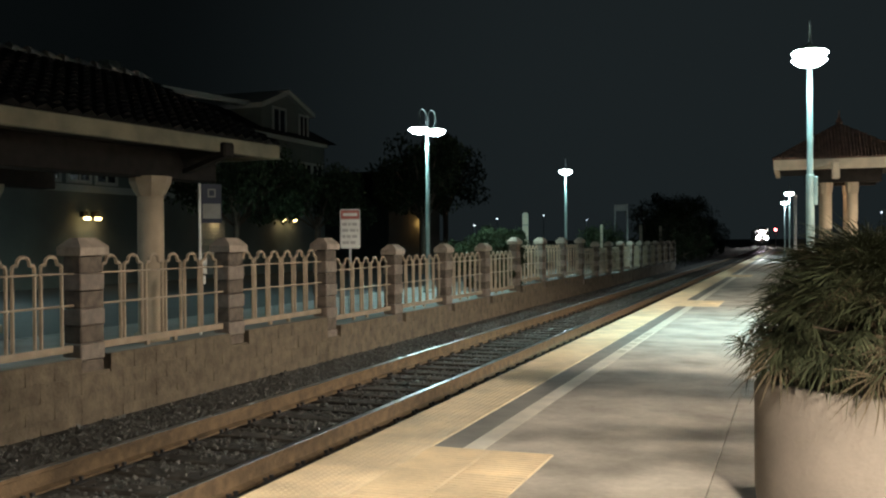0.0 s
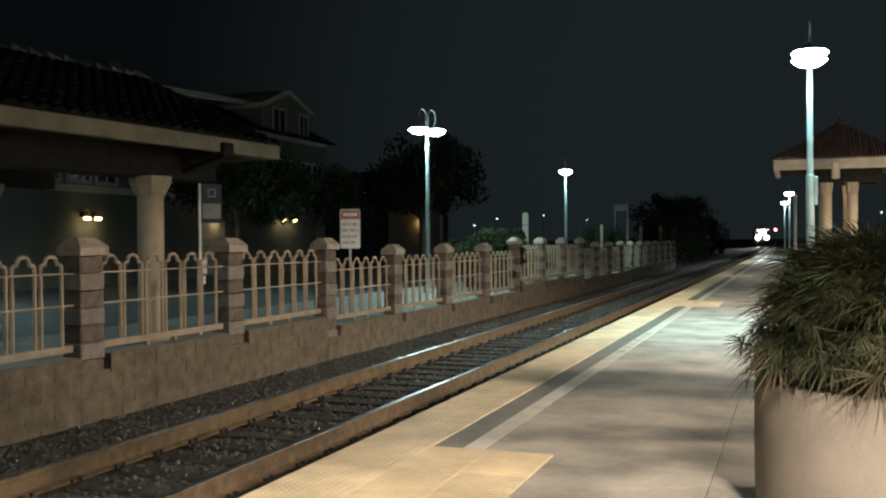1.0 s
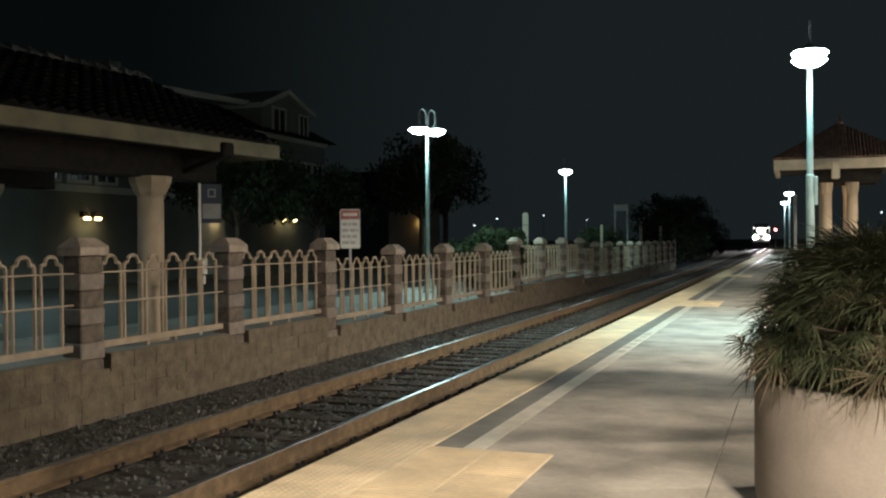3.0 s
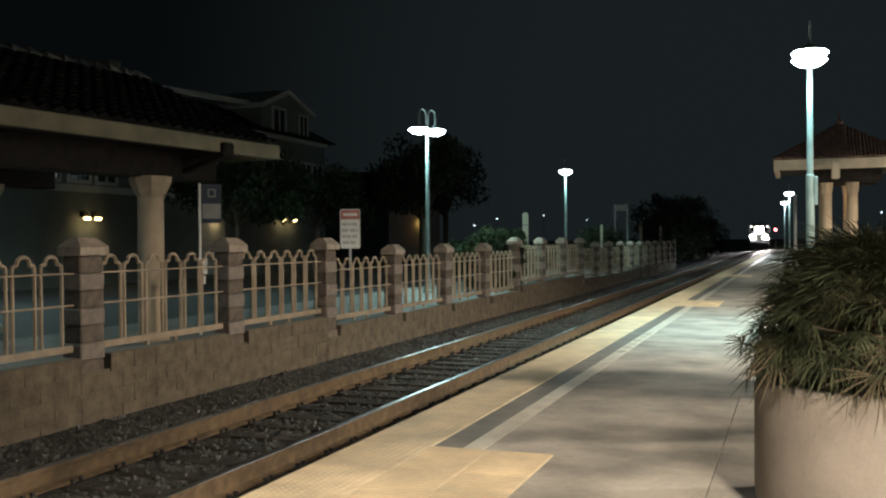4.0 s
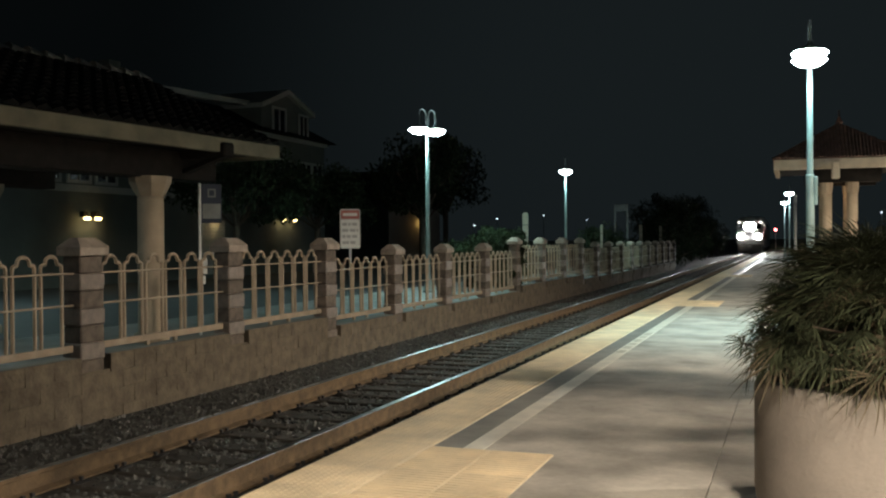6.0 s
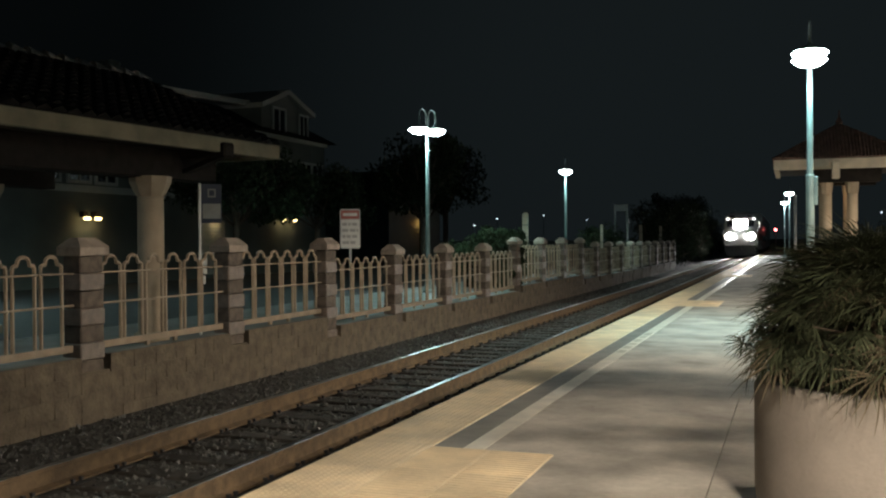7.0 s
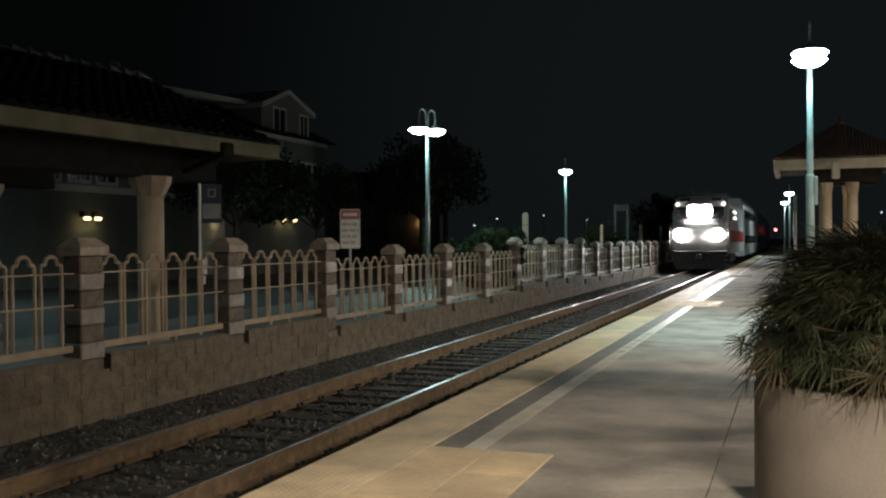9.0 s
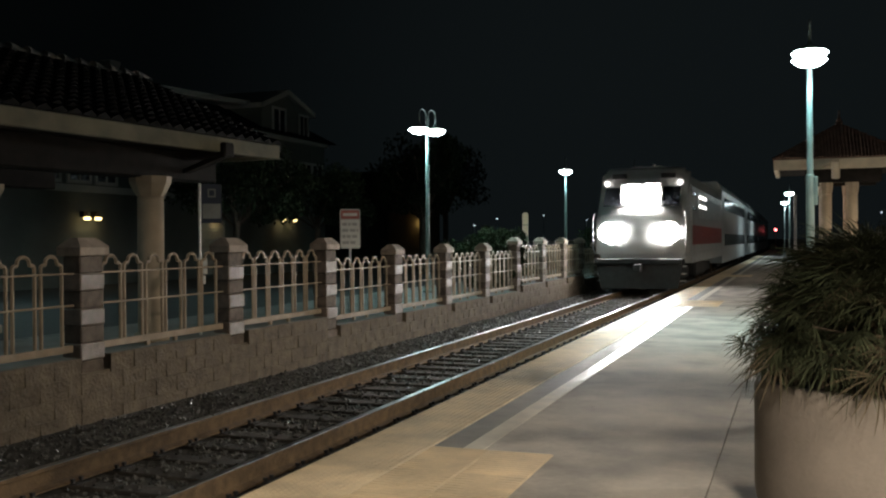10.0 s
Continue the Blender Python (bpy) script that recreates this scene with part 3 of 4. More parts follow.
def build_coach():
    ob = empty("passenger_coach", pose(TRACK_X, 90, 0), "silver two-level passenger coach behind the locomotive", "railway coach", "coaches of the train")
    L = 25.9
    bm = B()
    prism(bm, [(-1.5, 0.55), (1.5, 0.55), (1.5, 4.3), (1.2, 4.75), (-1.2, 4.75), (-1.5, 4.3)], "y", 0.3, L - 0.3)
    part("body", bm, LOCO_SILVER, ob)
    win = mesh_of("window", box(B(), -0.012, -0.7, -0.32, 0.012, 0.7, 0.32, 0.01), TRAIN_GLASS)
    for s in (-1, 1):
        for z in (1.75, 3.65):
            for j in range(11):
                piece("window", win, ob, pose(s * 1.505, 3.0 + j * 2.0, z))
    for y in (3.2, L - 3.2):
        bm = B()
        for s in (-1, 1):
            box(bm, s * 1.05 - 0.08, y - 1.5, 0.3, s * 1.05 + 0.08, y + 1.5, 0.6, 0.03)
        box(bm, -1.0, y - 0.3, 0.32, 1.0, y + 0.3, 0.58)
        bogie = part("bogie", bm, LOCO_BLACK, ob)
        for s in (-1, 1):
            for dy in (-1.2, 1.2):
                part("wheel", cyl(B(), (s * 0.70, y + dy, 0.463), (s * 0.83, y + dy, 0.463), 0.46, n=20), RAIL_RUST, bogie)
    return ob, L


TRAIN = []


def build_train():
    loco, length = build_locomotive()
    TRAIN.append((loco, 0.0, length))
    off = length + 0.9
    for _ in range(4):
        c, L = build_coach()
        TRAIN.append((c, off, L))
        off += L + 0.6


def motions():
    """The whole train rolls towards the platform at a steady speed along the track."""
    for ob, off, L in TRAIN:
        rows = []
        for k in range(21):
            t = k * 0.5
            y = FRONT_Y + SPEED * (10.0 - t) + off
            x0, x1 = TRACK_X + bend(y), TRACK_X + bend(y + L)
            turn = math.degrees(math.atan2(x0 - x1, L))
            rows.append((t, pose(x0, y, 0, 0, 0, turn)))
        walk(ob, rows)


# ---- planter with fan-leaved plant ----
def leaf_fan(rng, n, length):
    """One fan of narrow strap leaflets that arch and droop."""
    bm = B()
    for k in range(n):
        a = math.radians(-100 + 200 * (k + rng.uniform(0.3, 0.7)) / n)
        L = length * rng.uniform(0.8, 1.1) * (0.78 + 0.22 * math.cos(a))
        w = rng.uniform(0.0022, 0.0042)
        droop = rng.uniform(0.25, 0.85)
        lift = rng.uniform(0.0, 0.22)
        d, side = Vector((math.cos(a), math.sin(a), 0)), Vector((-math.sin(a), math.cos(a), 0))
        prev = None
        for j in range(5):
            u = j / 4
            p = d * L * u * (1 - 0.15 * droop * u) + Vector((0, 0, L * (lift * u - droop * u * u)))
            ww = w * (0.5 + 1.6 * u * (1 - u) * 2) * (1 if j < 4 else 0.12)
            cur = (bm.verts.new(p - side * ww + Vector((0, 0, 0.3 * ww))), bm.verts.new(p + side * ww + Vector((0, 0, 0.3 * ww))))
            if prev:
                bm.faces.new((prev[0], prev[1], cur[1], cur[0]))
            prev = cur
    return bm


def build_planter(x, y, r, top, seed, fans, crown_r, crown_h):
    rng = random.Random(seed)
    ob = empty("planter", pose(x, y, PLAT_Z), "large round cast-concrete planter standing on the platform", "planter", "planters")
    h = top - PLAT_Z
    bm = lathe(B(), [(r - 0.07, 0.0), (r - 0.035, 0.015), (r - 0.01, 0.06), (r, 0.12), (r, h - 0.04), (r - 0.012, h - 0.01), (r - 0.035, h),
                     (r - 0.09, h), (r - 0.10, h - 0.02), (r - 0.10, h - 0.09)], 56)
    part("bowl", bm, PLANTER, ob, smooth=True)
    part("soil", lathe(B(), [(r - 0.101, h - 0.12), (r - 0.101, h - 0.05), (0.05, h - 0.02)], 32), SOIL, ob, "dark soil")
    plant = empty("potted_palm", pose(x, y, top - 0.05), "dense dusty olive fan-leaved plant overflowing the planter", "plant", "potted plants")
    green = [mesh_of("fan_leaf", leaf_fan(rng, rng.randint(17, 24), rng.uniform(0.20, 0.34)), LEAF) for _ in range(10)]
    dry = [mesh_of("fan_leaf", leaf_fan(rng, rng.randint(14, 20), rng.uniform(0.24, 0.34)), LEAF_DRY) for _ in range(4)]
    for k in range(fans):
        az = rng.uniform(0, 360)
        up = rng.uniform(0.0, 1.0)
        # bell-shaped crown: wide over the rim, narrower at the top
        wide = crown_r * (1 - 0.6 * up ** 1.6)
        q = rng.uniform(0.08, 1.0) ** 0.6 * rng.uniform(0.88, 1.1)
        c, sn = math.cos(math.radians(az)), math.sin(math.radians(az))
        p = Vector((wide * q * c, wide * q * sn, 0.15 + (crown_h - 0.06) * up * (1 - 0.12 * q)))
        low = up < 0.35
        me = rng.choice(dry) if rng.random() < (0.34 if low else 0.10) else rng.choice(green)
        tilt = (14 if low else -50 * up) + rng.uniform(-22, 22)
        piece("fan_leaf", me, plant, Matrix.Translation(p) @ pose(0, 0, 0, rng.uniform(-30, 30), tilt, az + rng.uniform(-35, 35)))
        if k % 23 == 0:
            reach = Vector((wide * 1.12 * c, wide * 1.12 * sn, p.z + 0.06))
            piece("fan_leaf", rng.choice(green), plant, Matrix.Translation(reach) @ pose(0, 0, 0, rng.uniform(-70, 70), rng.uniform(-30, 5), az + rng.uniform(-20, 20)) @ Matrix.Scale(0.62, 4))
            part("stem", tube(B(), [p * 0.6, p, reach], 0.006, 4), BARK, plant)
        if k % 6 == 0:
            a = rng.uniform(0, 6.28)
            g = Vector((0.25 * math.cos(a), 0.25 * math.sin(a), 0.0))
            part("stem", tube(B(), [g, (g + p) / 2 + Vector((0, 0, 0.08)), p], 0.006, 4), BARK, plant)


# ---- trees and shrubs ----
def leaf_cloud(rng, clumps, leaf, per):
    """Leaves scattered over many small clumps, as one crown."""
    vs, fs = [], []
    for cx, cy, cz, r in clumps:
        for _ in range(per):
            v = Vector((rng.gauss(0, 1), rng.gauss(0, 1), rng.gauss(0, 1))).normalized() * r * rng.uniform(0.5, 1.05)
            q = Euler((rng.uniform(0, 6.28), rng.uniform(0, 6.28), rng.uniform(0, 6.28))).to_matrix()
            o = len(vs)
            for a, b in ((-1, 0), (0, -0.45), (1, 0), (0, 0.45)):
                w = q @ Vector((a * leaf, b * leaf, 0.2 * leaf * (abs(a) - 0.5)))
                vs.append((cx + v.x + w.x, cy + v.y + w.y, cz + v.z + w.z))
            fs.append((o, o + 1, o + 2, o + 3))
    me = bpy.data.meshes.new("crown")
    me.from_pydata(vs, [], fs)
    me.materials.append(SHRUB)
    return me


def build_tree(x, y, z0, h, r, seed, name="tree", label="dark leafy tree beyond the fence", per=90, n=34, trunk=0.35):
    rng = random.Random(seed)
    ob = empty(name, pose(x, y, z0), label, name, "trees and shrubs")
    bm = B()
    th = h * trunk
    tube(bm, [(0, 0, -0.1), (0.05, 0.02, th * 0.6), (0.02, 0.08, th)], 0.02 * h + 0.03, 8)
    clumps = []
    for k in range(n):
        a, u = rng.uniform(0, 6.28), rng.random() ** 0.5
        zz = rng.uniform(0, 1)
        rad = r * u * (0.55 + 0.9 * math.sin(math.pi * (0.15 + 0.75 * zz)) * 0.5)
        c = (rad * math.cos(a), rad * math.sin(a), th + (h - th) * zz * 0.95)
        clumps.append((*c, r * rng.uniform(0.16, 0.34)))
        if k % 3 == 0:
            tube(bm, [(0.02, 0.05, th * 0.8), (c[0] * 0.5, c[1] * 0.5, (th + c[2]) / 2), c], 0.012 * h * 0.5 + 0.01, 5)
    part("trunk", bm, BARK, ob)
    crown = new("crown", leaf_cloud(rng, clumps, 0.05 + 0.012 * h, per))
    crown.parent = ob
    return ob


# ---- shelters ----
def tiled_slope(bm, a, b, c, d, rows, n):
    """Overlapping rows of roof tile between the eave a-b and the upper edge d-c."""
    a, b, c, d = (Vector(p) for p in (a, b, c, d))
    for k in range(rows):
        u0, u1 = k / rows, (k + 1.15) / rows
        l0, r0 = a.lerp(d, u0), b.lerp(c, u0)
        l1, r1 = a.lerp(d, min(u1, 1)), b.lerp(c, min(u1, 1))
        up = (b - a).cross(d - a).normalized()
        if up.z < 0:
            up = -up
        m = max(1, int(n * (r0 - l0).length / max((b - a).length, 0.01)))
        for j in range(m):
            p0, p1 = l0.lerp(r0, (j + 0.04) / m), l0.lerp(r0, (j + 0.96) / m)
            q0, q1 = l1.lerp(r1, (j + 0.04) / m), l1.lerp(r1, (j + 0.96) / m)
            mid0, mid1 = (p0 + p1) / 2 + up * 0.09, (q0 + q1) / 2 + up * 0.04
            vs = [bm.verts.new(v) for v in (p0 + up * 0.03, mid0, p1 + up * 0.03, q1, mid1, q0, p0, p1)]
            bm.faces.new((vs[0], vs[1], vs[4], vs[5]))
            bm.faces.new((vs[1], vs[2], vs[3], vs[4]))
            bm.faces.new((vs[6], vs[7], vs[2], vs[1], vs[0]))


def column(parent, x, y, base, top, r, n=28, flare=0.12):
    bm = lathe(B(), [(r + 0.06, 0), (r + 0.06, 0.12), (r, 0.16), (r * 0.97, top - base - 0.38), (r * 0.97, top - base - 0.3)], n)
    col = part("column", bm, COLUMN, parent, "round tan stucco column", at=pose(x, y, base), smooth=False)
    for p in col.data.polygons:
        p.use_smooth = abs(p.normal.z) < 0.5
    bm = B()
    lathe(bm, [(r * 0.98, -0.3), (r + flare * 0.35, -0.24), (r + flare * 0.9, -0.1), (r + flare, 0)], 8)
    part("capital", bm, COLUMN, col, "flared capital", at=pose(0, 0, top - base))
    return col


def build_left_shelter():
    """Open shelter across the track: columns, pale fascia beam, tiled hip roof."""
    ob = empty("bus_shelter", pose(-8.15, 14.32, 0.055, 0, 0, -4.9) @ pose(8.2, -14.45, 0), "tile-roofed shelter on tan columns beyond the fence", "shelter")
    y0, y1 = -6.0, 14.45
    x0, x1, xr = -8.2, -13.8, -11.0
    part("fascia", box(B(), x0 - 0.12, y0, 3.14, x0, y1, 3.37, 0.012), STUCCO_DIM, ob, "pale stucco fascia beam")
    part("fascia", box(B(), x1, y0, 3.14, x1 + 0.12, y1, 3.37, 0.012), STUCCO_DIM, ob)
    part("end_fascia", box(B(), x1 + 0.12, y1 - 0.12, 3.14, x0 - 0.125, y1 - 0.003, 3.36), STUCCO_DIM, ob)
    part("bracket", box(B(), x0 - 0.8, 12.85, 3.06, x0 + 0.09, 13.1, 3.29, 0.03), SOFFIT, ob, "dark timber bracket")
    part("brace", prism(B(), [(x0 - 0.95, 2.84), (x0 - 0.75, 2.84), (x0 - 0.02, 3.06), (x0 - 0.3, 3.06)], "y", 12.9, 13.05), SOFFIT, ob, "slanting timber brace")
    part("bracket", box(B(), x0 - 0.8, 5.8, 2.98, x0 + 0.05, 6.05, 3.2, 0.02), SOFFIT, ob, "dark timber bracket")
    part("soffit", box(B(), x1 + 0.13, y0 + 0.05, 3.2, x0 - 0.13, y1 - 0.13, 3.26), SOFFIT, ob, "timber soffit in a shade-dark colour")
    part("beam", box(B(), -9.42, y0 + 0.2, 2.735, -8.98, y1 - 0.7, 3.2, 0.02), SOFFIT, ob, "timber beam in a shade-dark colour")
    part("beam", box(B(), -13.0, y0 + 0.2, 2.735, -12.6, y1 - 0.7, 3.2, 0.02), SOFFIT, ob, "timber beam in a shade-dark colour")
    bm = B()
    tiled_slope(bm, (x0, y0, 3.38), (x0, y1, 3.38), (xr, y1 - 0.2, 4.68), (xr, y0, 4.68), 12, 84)
    tiled_slope(bm, (x1, y0, 3.38), (x1, y1, 3.38), (xr, y1 - 0.2, 4.68), (xr, y0, 4.68), 8, 50)
    part("roof", bm, ROOF, ob, "tile gable roof in a shade-dark colour")
    part("gable", prism(B(), [(x0 - 0.15, 3.37), (x1 + 0.15, 3.37), (xr, 4.60)], "y", y1 - 0.5, y1 - 0.3), STUCCO_DIM, ob, "stucco gable end")
    part("decking", prism(B(), [(x0 - 0.02, 3.371), (xr, 4.62), (x1 + 0.02, 3.371), (xr, 4.66)], "y", y0, y1 - 0.29), SOFFIT, ob, "roof boarding")
    bm = B()
    y = y0
    while y < y1 - 0.3:
        cyl(bm, (xr, y, 4.71), (xr, y + 0.36, 4.66), 0.115, 0.075, 10)
        y += 0.34
    part("ridge_tiles", bm, RIDGE_LIT, ob, "row of half-round ridge tiles")
    # fixtures out of view, added for cool light behind the near fence bays
    for y in (0.6, 8.0):
        fixture = part("ceiling_light", box(B(), -10.75, y - 0.6, 3.10, -10.45, y + 0.6, 3.198, 0.01), STUCCO_DIM, ob, "slim unseen ceiling light added under the soffit")
        part("diffuser", box(B(), -10.72, y - 0.57, 3.085, -10.48, y + 0.57, 3.099), LAMP_COOL, fixture, "glowing cool diffuser")
        spot = ob.matrix_basis @ Vector((-10.6, y, 3.0))
        lamp_light("shelter_light", *spot, 45, TEAL, 0.15, 150, 0.5)
    for y in (-4.6, 3.84, 12.27):
        column(ob, -9.07, y, 0.245, 2.755, 0.2)
        column(ob, -12.67, y, 0.245, 2.755, 0.2)


def build_right_shelter():
    ob = empty("platform_shelter", pose(0, 0, 0), "platform shelter with red tile hip roof on paired tan columns", "shelter")
    x0, x1, y0, y1, z = -0.5, 2.9, 27.2, 30.9, 3.62
    part("fascia", box(B(), x0, y0, z, x1, y0 + 0.12, z + 0.27, 0.012), STUCCO, ob, "pale stucco fascia beam")
    part("fascia", box(B(), x0, y0 + 0.123, z, x0 + 0.12, y1, z + 0.268, 0.012), STUCCO, ob)
    part("fascia", box(B(), x1 - 0.12, y0 + 0.123, z, x1, y1, z + 0.268), STUCCO, ob)
    part("soffit", box(B(), x0 + 0.13, y0 + 0.13, z + 0.06, x1 - 0.13, y1, z + 0.12), SOFFIT, ob, "timber soffit in a shade-dark colour")
    bm = B()
    cx, cy, zt = (x0 + x1) / 2, (y0 + y1) / 2, 4.95
    e = z + 0.275
    tiled_slope(bm, (x0, y0, e), (x1, y0, e), (cx + 0.04, cy, zt), (cx - 0.04, cy, zt), 20, 40)
    tiled_slope(bm, (x0, y1, e), (x0, y0, e), (cx, cy - 0.04, zt), (cx, cy + 0.04, zt), 20, 40)
    tiled_slope(bm, (x1, y0, e), (x1, y1, e), (cx, cy + 0.04, zt), (cx, cy - 0.04, zt), 8, 20)
    tiled_slope(bm, (x1, y1, e), (x0, y1, e), (cx - 0.04, cy, zt), (cx + 0.04, cy, zt), 8, 20)
    part("roof", bm, ROOF_RED, ob, "red clay tile hip roof")
    part("finial", lathe(B(), [(0.05, 0), (0.1, 0.1), (0.03, 0.25), (0.015, 0.45)], 10), ROOF_RED, ob, at=pose(cx, cy, zt - 0.02))
    part("bracket", box(B(), 0.93, y0 - 0.30, 3.34, 1.13, y0 - 0.10, 3.80, 0.03), STUCCO, ob, "pale hanging box")
    part("arm", prism(B(), [(0.55, 3.70), (0.98, 3.84), (1.05, 3.80), (0.55, 3.62)], "y", y0 - 0.24, y0 + 0.002), STUCCO, ob, "slanted pale arm")
    # added glow, hidden behind the beam, to warm the columns
    part("fill_bulb", lathe(B(), [(0.05, -0.05), (0.07, -0.03), (0.07, 0.0)], 12), WARM_GLOW, ob, "small unseen warm fill glow", at=pose(1.15, y0 + 1.9, z + 0.065))
    part("beam", box(B(), 0.3, y0 + 0.7, 3.3, 2.2, y0 + 1.1, 3.66, 0.02), SOFFIT, ob, "timber beam in a shade-dark colour")
    part("beam", box(B(), 0.3, y1 - 1.1, 3.3, 2.2, y1 - 0.7, 3.66, 0.02), SOFFIT, ob, "timber beam in a shade-dark colour")
    for y in (28.1, 30.0):
        for x in (0.83, 1.48):
            column(ob, x, y, PLAT_Z, 3.3, 0.145, flare=0.03)


# ---- signs and posts ----
def build_warning_sign():
    """White sign with a red header, facing the track, on a thin post."""
    ob = empty("warning_sign", pose(-8.2, 17.13, 0.3, 0, 0, -62), "white warning sign with red header on steel post", "sign")
    part("post", box(B(), -0.05, -0.025, 0, -0.012, 0.025, 2.0, 0.004), GALV, ob)
    bm = B()
    w, z0, z1, c = 0.2, 1.36, 2.14, 0.03
    prism(bm, [(-w + c, z0), (w - c, z0), (w, z0 + c), (w, z1 - c), (w - c, z1), (-w + c, z1), (-w, z1 - c), (-w, z0 + c)], "x", -0.011, 0.0)
    part("panel", bm, GALV, ob, "sign backing with rounded corners")
    part("face", box(B(), 0.0005, -0.18, 1.38, 0.004, 0.18, 1.93), SIGN_WHITE, ob, "white sign face")
    part("header", box(B(), 0.0005, -0.18, 1.945, 0.005, 0.18, 2.115), SIGN_RED, ob, "red header band")
    part("header_bar", box(B(), 0.0052, -0.14, 2.0, 0.007, 0.14, 2.06), SIGN_WHITE, ob)
    for z, words in ((1.84, (0.09, 0.05, 0.10)), (1.72, (0.12, 0.11, 0.03)), (1.60, (0.06, 0.08, 0.10)), (1.48, (0.13, 0.10))):
        a = -0.155
        for w in words:
            part("lettering_bar", box(B(), 0.0042, a, z - 0.028, 0.006, a + w, z + 0.028), SIGN_GREY, ob)
            a += w + 0.025


def build_stop_sign():
    """Bus stop flag sign with a pictogram, and small notices on its post."""
    ob = empty("bus_stop_sign", pose(-8.6, 12.66, 0.3, 0, 0, -52), "dark blue bus stop sign on white pole", "sign")
    part("pole", cyl(B(), (0, -0.02, 0), (0, -0.02, 2.42), 0.021, n=10), SIGN_WHITE, ob, "white painted pole")
    part("panel", box(B(), 0.004, 0.003, 1.80, 0.020, 0.31, 2.41, 0.006), SIGN_BLUE, ob, "dark blue panel")
    part("lower_panel", box(B(), 0.0205, 0.02, 1.87, 0.024, 0.295, 2.10), SIGN_PALE, ob, "faded lower panel")
    bm = B()
    for a, b, c, d in ((0.10, 2.20, 0.22, 2.22), (0.10, 2.31, 0.22, 2.33), (0.10, 2.221, 0.12, 2.309), (0.20, 2.221, 0.22, 2.309)):
        box(bm, 0.0205, a, b, 0.024, c, d)
    part("pictogram", bm, SIGN_PALE, ob, "square pale pictogram")
    part("notice", box(B(), 0.0205, -0.055, 1.02, 0.028, 0.085, 1.26, 0.004), SIGN_WHITE, ob, "white paper notice")
    part("notice", box(B(), 0.0205, -0.05, 0.86, 0.028, 0.06, 0.99, 0.004), SIGN_WHITE, ob, "white paper notice")


def build_marker_posts():
    for y, z0, z1, w in ((31.0, 1.5, 2.72, 0.10), (44.5, 1.3, 2.5, 0.06), (56.7, 1.3, 2.66, 0.09), (65.5, 1.3, 2.7, 0.09)):
        ob = empty("marker_post", pose(-8.4, y, 0.3, 0, 0, 0), "slim post with white plastic marker board", "marker post", "marker posts beyond the fence")
        part("post", box(B(), -0.03, 0.012, 0, 0.03, 0.05, z0 - 0.28, 0.004), GALV, ob)
        bm = B()
        prism(bm, [(-w, z0 - 0.3), (w, z0 - 0.3), (w, z1 - 0.35), (w * 0.5, z1 - 0.3), (-w * 0.5, z1 - 0.3), (-w, z1 - 0.35)], "y", 0.0, 0.004)
        part("board", bm, DELINEATOR, ob, "white translucent plastic marker board")
        for u in (0.33, 0.66):
            zb = z0 - 0.3 + (z1 - z0) * u
            part("groove", box(B(), -w, -0.003, zb - 0.012, w, -0.0005, zb + 0.012), BOARD, ob, "grey cross line")
    ob = empty("sign_frame", pose(-8.5, 50.5, 0.3), "tall grey metal frame with small plate at its top", "sign frame")
    for x in (-0.32, 0.32):
        part("upright", box(B(), x - 0.04, -0.03, 0, x + 0.04, 0.03, 3.35, 0.005), BOARD, ob)
    part("plate", box(B(), -0.279, -0.02, 3.0, 0.279, 0.02, 3.33, 0.005), BOARD, ob, "small pale plate")


# ---- house beyond ----
def house_window(parent, x, y, z, w, h):
    win = part("window", box(B(), -0.02, -w / 2, -h / 2, 0.03, w / 2, h / 2), HOUSE_GLASS, parent, "dark sash window", at=pose(x, y, z))
    bm = B()
    for a, b, c, d in ((-w / 2 - 0.12, -h / 2 - 0.12, -w / 2, h / 2 + 0.12), (w / 2, -h / 2 - 0.12, w / 2 + 0.12, h / 2 + 0.12),
                       (-w / 2, h / 2, w / 2, h / 2 + 0.12), (-w / 2, -h / 2 - 0.12, w / 2, -h / 2), (-0.03, -h / 2, 0.03, h / 2)):
        box(bm, 0.0, a, b, 0.08, c, d)
    part("frame", bm, HOUSE_TRIM, win, "white window frame")


